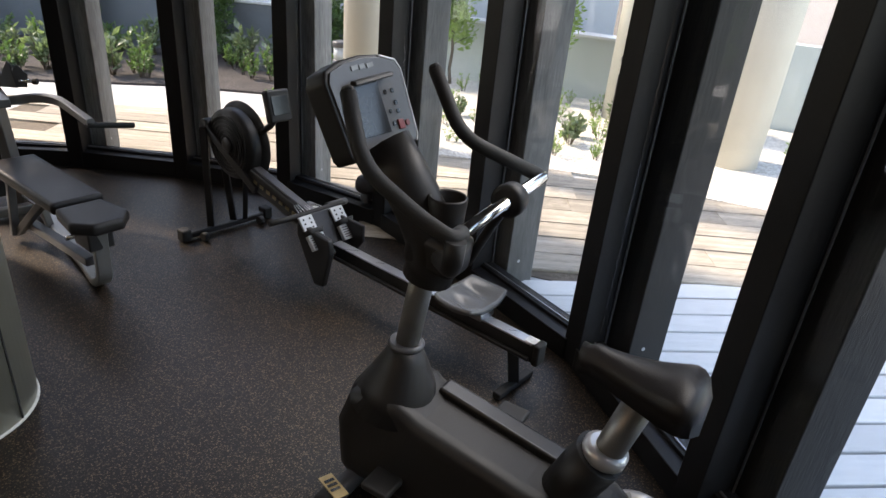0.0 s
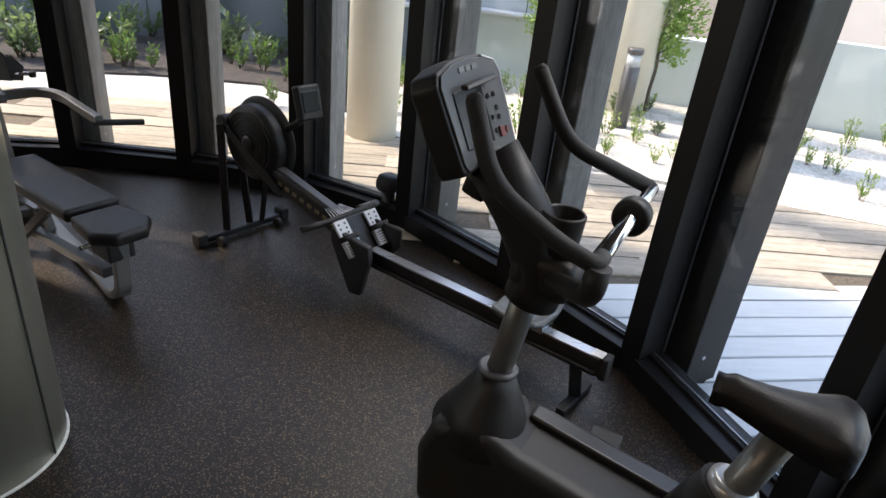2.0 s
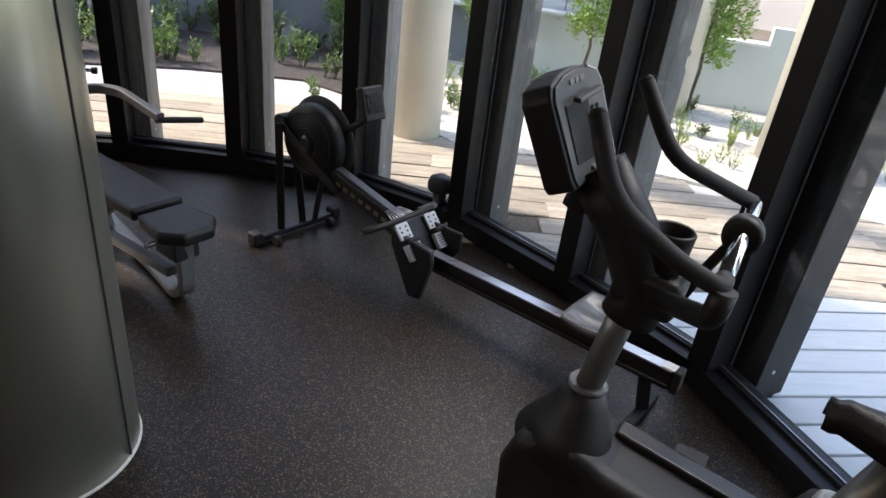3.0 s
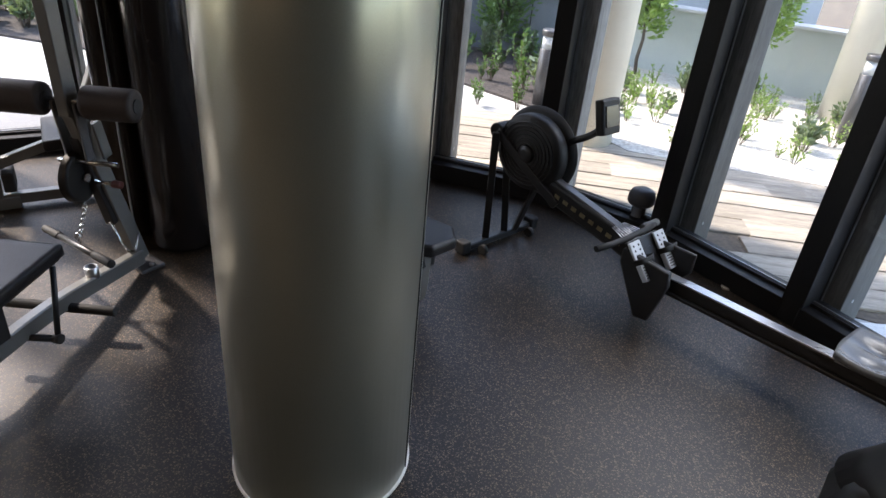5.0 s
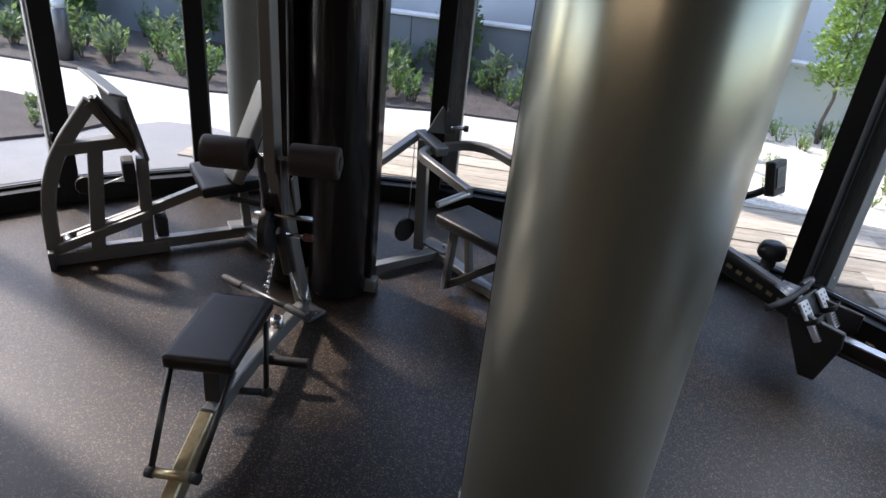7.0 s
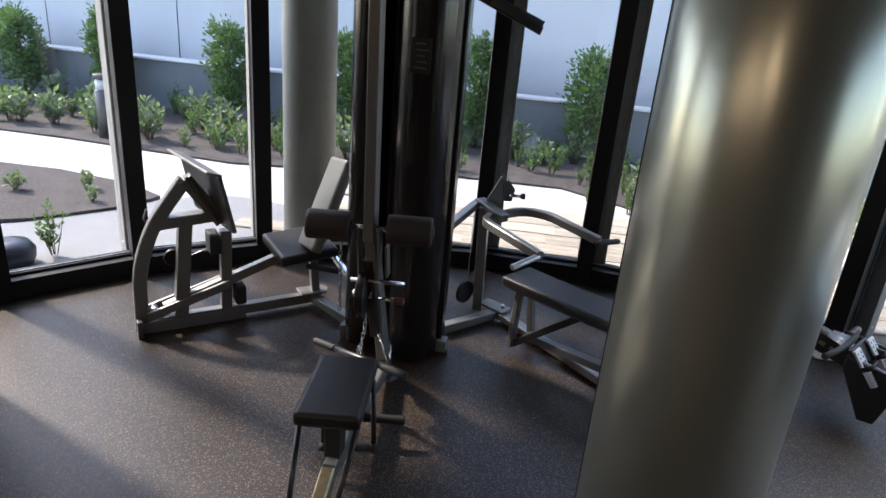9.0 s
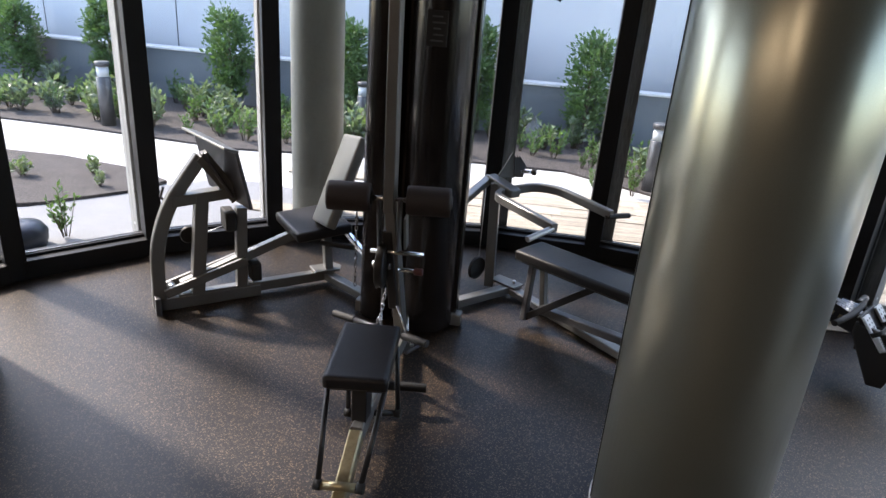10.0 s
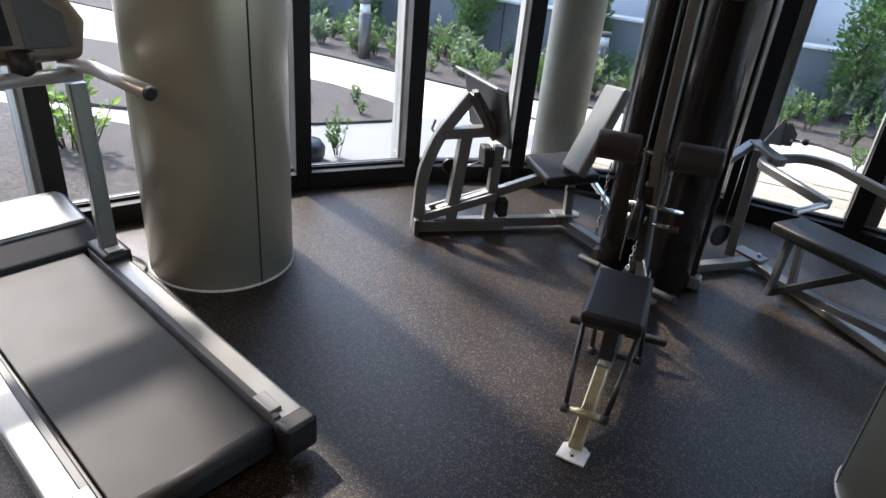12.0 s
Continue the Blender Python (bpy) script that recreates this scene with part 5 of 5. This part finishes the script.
def treadmill():
    f = V3(-0.976, 0.218)
    l = V3(-0.218, -0.976)
    A = V3(-3.73, 0.914)
    P = lambda a, b, z: A + f * a + l * b + Z * z
    e = thing("treadmill", P(0.9, 0.4, 0), "grey treadmill with silver side rails and a worn dark belt", "treadmill")
    part("deck", beam(P(0.04, 0.40, 0.075), P(2.0, 0.40, 0.085), 0.74, 0.11, bevel=0.01), PLASTIC, e)
    part("belt", beam(P(0.05, 0.40, 0.155), P(1.72, 0.40, 0.165), 0.52, 0.012, bevel=0.004), BELT, e, "worn dark running belt")
    part("rear_roller", rod(P(0.045, 0.14, 0.125), P(0.045, 0.66, 0.125), 0.037, 24), BELT, e)
    for b in (0.06, 0.74):
        q = -1 if b < 0.4 else 1
        r = part("side_rail", beam(P(0.0, b, 0.135), P(1.75, b, 0.145), 0.115, 0.07, bevel=0.012), SILVER, e, "silver side rail")
        part("rail_groove", beam(P(0.03, b - 0.045 * q, 0.172), P(1.7, b - 0.045 * q, 0.182), 0.03, 0.01), PLASTIC, r)
        part("end_cap", slab(P(-0.015, b, 0.11), (0.08, 0.13, 0.13), frame_of(f), 0.015), PLASTIC, r)
        part("adjuster_plate", slab(P(0.12, b - 0.03 * q, 0.176), (0.11, 0.05, 0.016), frame_of(f), 0.004), SILVER, r)
        part("foot", rod(P(0.05, b, 0.0), P(0.05, b, 0.06), 0.03, 14), RUBBER, r)
    part("motor_cover", prism([(0, 0.0), (0.03, 0.10), (0.18, 0.17), (0.5, 0.20), (0.68, 0.16), (0.72, 0.0)], 0.74, plane_at(P(1.62, 0.40, 0.09), f, Z), 0.025, 3), COVER, e, "rounded dark blue-grey motor cover")
    part("cover_top", prism([(0.17, 0.10), (0.18, 0.182), (0.5, 0.212), (0.6, 0.19), (0.6, 0.10)], 0.70, plane_at(P(1.615, 0.40, 0.09), f, Z), 0.015, 3), SILVER, e, "pale grey cover top")
    for b in (0.05, 0.75):
        up = part("upright", bent([P(1.55, b, 0.10), P(1.57, b, 0.55), P(1.60, b, 0.98)], 0.075, 0.055, 0.1, tuple(f)), SILVER, e, "grey steel upright")
        part("upright_foot", slab(P(1.55, b, 0.17), (0.22, 0.13, 0.10), frame_of(f), 0.02), PLASTIC, up)
        part("spec_label", slab(P(1.49, b, 0.2235), (0.05, 0.07, 0.004), frame_of(f), 0.001), WHITE, up)
        hr = part("handrail", pipe([P(1.72, b, 1.03), P(1.40, b, 1.085), P(0.86, b, 1.10)], 0.029, 0.06, 16), SILVER_PLASTIC, e, "grey side handrail")
        part("rail_cap", rod(P(0.86, b, 1.10), P(0.845, b, 1.10), 0.029, 16, 0.018), RUBBER, hr)
    part("cross_bar", rod(P(1.58, 0.03, 1.02), P(1.58, 0.77, 1.02), 0.03, 16), SILVER_PLASTIC, e)
    con = part("console", prism([(-0.42, -0.12), (0.42, -0.12), (0.47, 0.03), (0.40, 0.17), (0.15, 0.24), (-0.15, 0.24), (-0.40, 0.17), (-0.47, 0.03)], 0.10, plane_at(P(1.74, 0.40, 1.17), -l, (f * 0.35 + Z)), 0.03, 3), CONSOLE_TAN, e, "rounded warm grey console housing")
    part("console_face", prism([(-0.30, -0.08), (0.30, -0.08), (0.30, 0.10), (0.2, 0.18), (-0.2, 0.18), (-0.30, 0.10)], 0.008, plane_at(P(1.68, 0.40, 1.165), -l, (f * 0.35 + Z)), 0.002), CONSOLE_TAN, con, "warm grey console face")
    for q in (-1, 1):
        part("side_screen", prism([(0.20 * q, -0.05), (0.38 * q, -0.05), (0.38 * q, 0.09), (0.30 * q, 0.15), (0.20 * q, 0.16)][::q], 0.012, plane_at(P(1.675, 0.40, 1.165), -l, (f * 0.35 + Z)), 0.004), CONSOLE, con, "dark grey side screen")
    part("display", prism([(-0.16, -0.03), (0.16, -0.03), (0.16, 0.14), (-0.16, 0.14)], 0.012, plane_at(P(1.675, 0.40, 1.165), -l, (f * 0.35 + Z)), 0.004), CONSOLE_DARK, con, "dark display window")
    part("bottle_tray", turned([(0.045, 0.0), (0.05, 0.02), (0.05, 0.09), (0.044, 0.09), (0.042, 0.02)], P(1.60, 0.24, 1.035), Z, 24), PLASTIC, con)
    part("cable_loop", pipe([P(1.5, -0.04, 0.012), P(1.62, -0.16, 0.012), P(1.8, -0.12, 0.012), P(1.9, -0.02, 0.012)], 0.006, 0.08, 8), RUBBER, e)


now = TREADMILL
treadmill()

now = GYM
e = thing("floor_box", (-3.86, 3.36, 0), "flush floor socket box with a pale metal edge", "floor box")
part("lid", slab((-3.86, 3.36, 0.003), (0.12, 0.075, 0.005), pose(0, 0, 0, 0, 0, 15), 0.001), FRAME_EDGE, e)
part("insert", slab((-3.86, 3.36, 0.0065), (0.106, 0.062, 0.003), pose(0, 0, 0, 0, 0, 15), 0), FLOOR, e)


now = ROOM


# ---- decking and sleepers ----
def boards(name, origin, d, count, pitch, lo, hi, thick, top, material, label, category, length=None, clip=None):
    """Rows of boards side by side, each a piece of its own."""
    d = Vector((*d, 0)).normalized()
    n = Vector((-d.y, d.x, 0))
    o = Vector((*origin, 0))
    root = thing(name, o, label, category, kind="structure")
    lie = PATH_PLAN if length else DECK_PLAN
    o2 = root.location
    meshes = {}
    for k in range(count):
        c = o + n * pitch * (k + 0.5)
        s = lo(k)
        while s < hi(k) - 0.05:
            L = min(hi(k) - s, length or 99)
            L = round(L, 2)
            key = (L, k % 3)
            if key not in meshes:
                bm = slab((0, 0, 0), (L - 0.006, abs(pitch) - (0.014 if length is None else 0.026), thick), None, 0.004, 1)
                r = random.Random(k)
                for v in bm.verts:
                    v.co.z += r.uniform(-1, 1) * (0.0015 if length is None else 0.004)
                    v.co.y += r.uniform(-1, 1) * (0 if length is None else 0.012)
                me = bpy.data.meshes.new("board")
                bm.to_mesh(me)
                bm.free()
                me.materials.append(material)
                meshes[key] = me
            q = c + d * (s + L / 2) + Vector((0, 0, top - thick / 2))
            q = lie @ q
            if clip is None or clip(q):
                b = new("board", meshes[key])
                b.parent = root
                b.matrix_basis = Matrix.Translation(q - o2) @ frame_of(lie.to_3x3() @ d) @ Matrix.Diagonal((0.93, 0.905, 1, 1))
            s += L


boards("deck", (0.55, 3.38), (0.986, 0.167), 18, -0.18, lambda k: -0.1 + 0.06 * k, lambda k: 6.5, 0.03, 0.0, DECK, "pale grey timber decking beside the windows", "deck")


def off_facade(q):
    """Whether a place lies clear outside the glass."""
    x = [p.x for p in fac[5:16]]
    y = [p.y for p in fac[5:16]]
    return q.y > np.interp(q.x, x, y) + 0.14 and not (q.x > 0.43 and q.y < 3.33 + (q.x - 0.43) * 0.165)


boards("sleeper_path", (-4.4, 3.3), (0.999, 0.045), 11, 0.26, lambda k: (0.37 * (k * 7 % 5)) - 0.4, lambda k: 8.6 - 0.42 * k if k > 5 else 8.8, 0.05, 0.012, SLEEPER, "weathered brown timber sleepers laid as a path", "path", 1.2, off_facade)
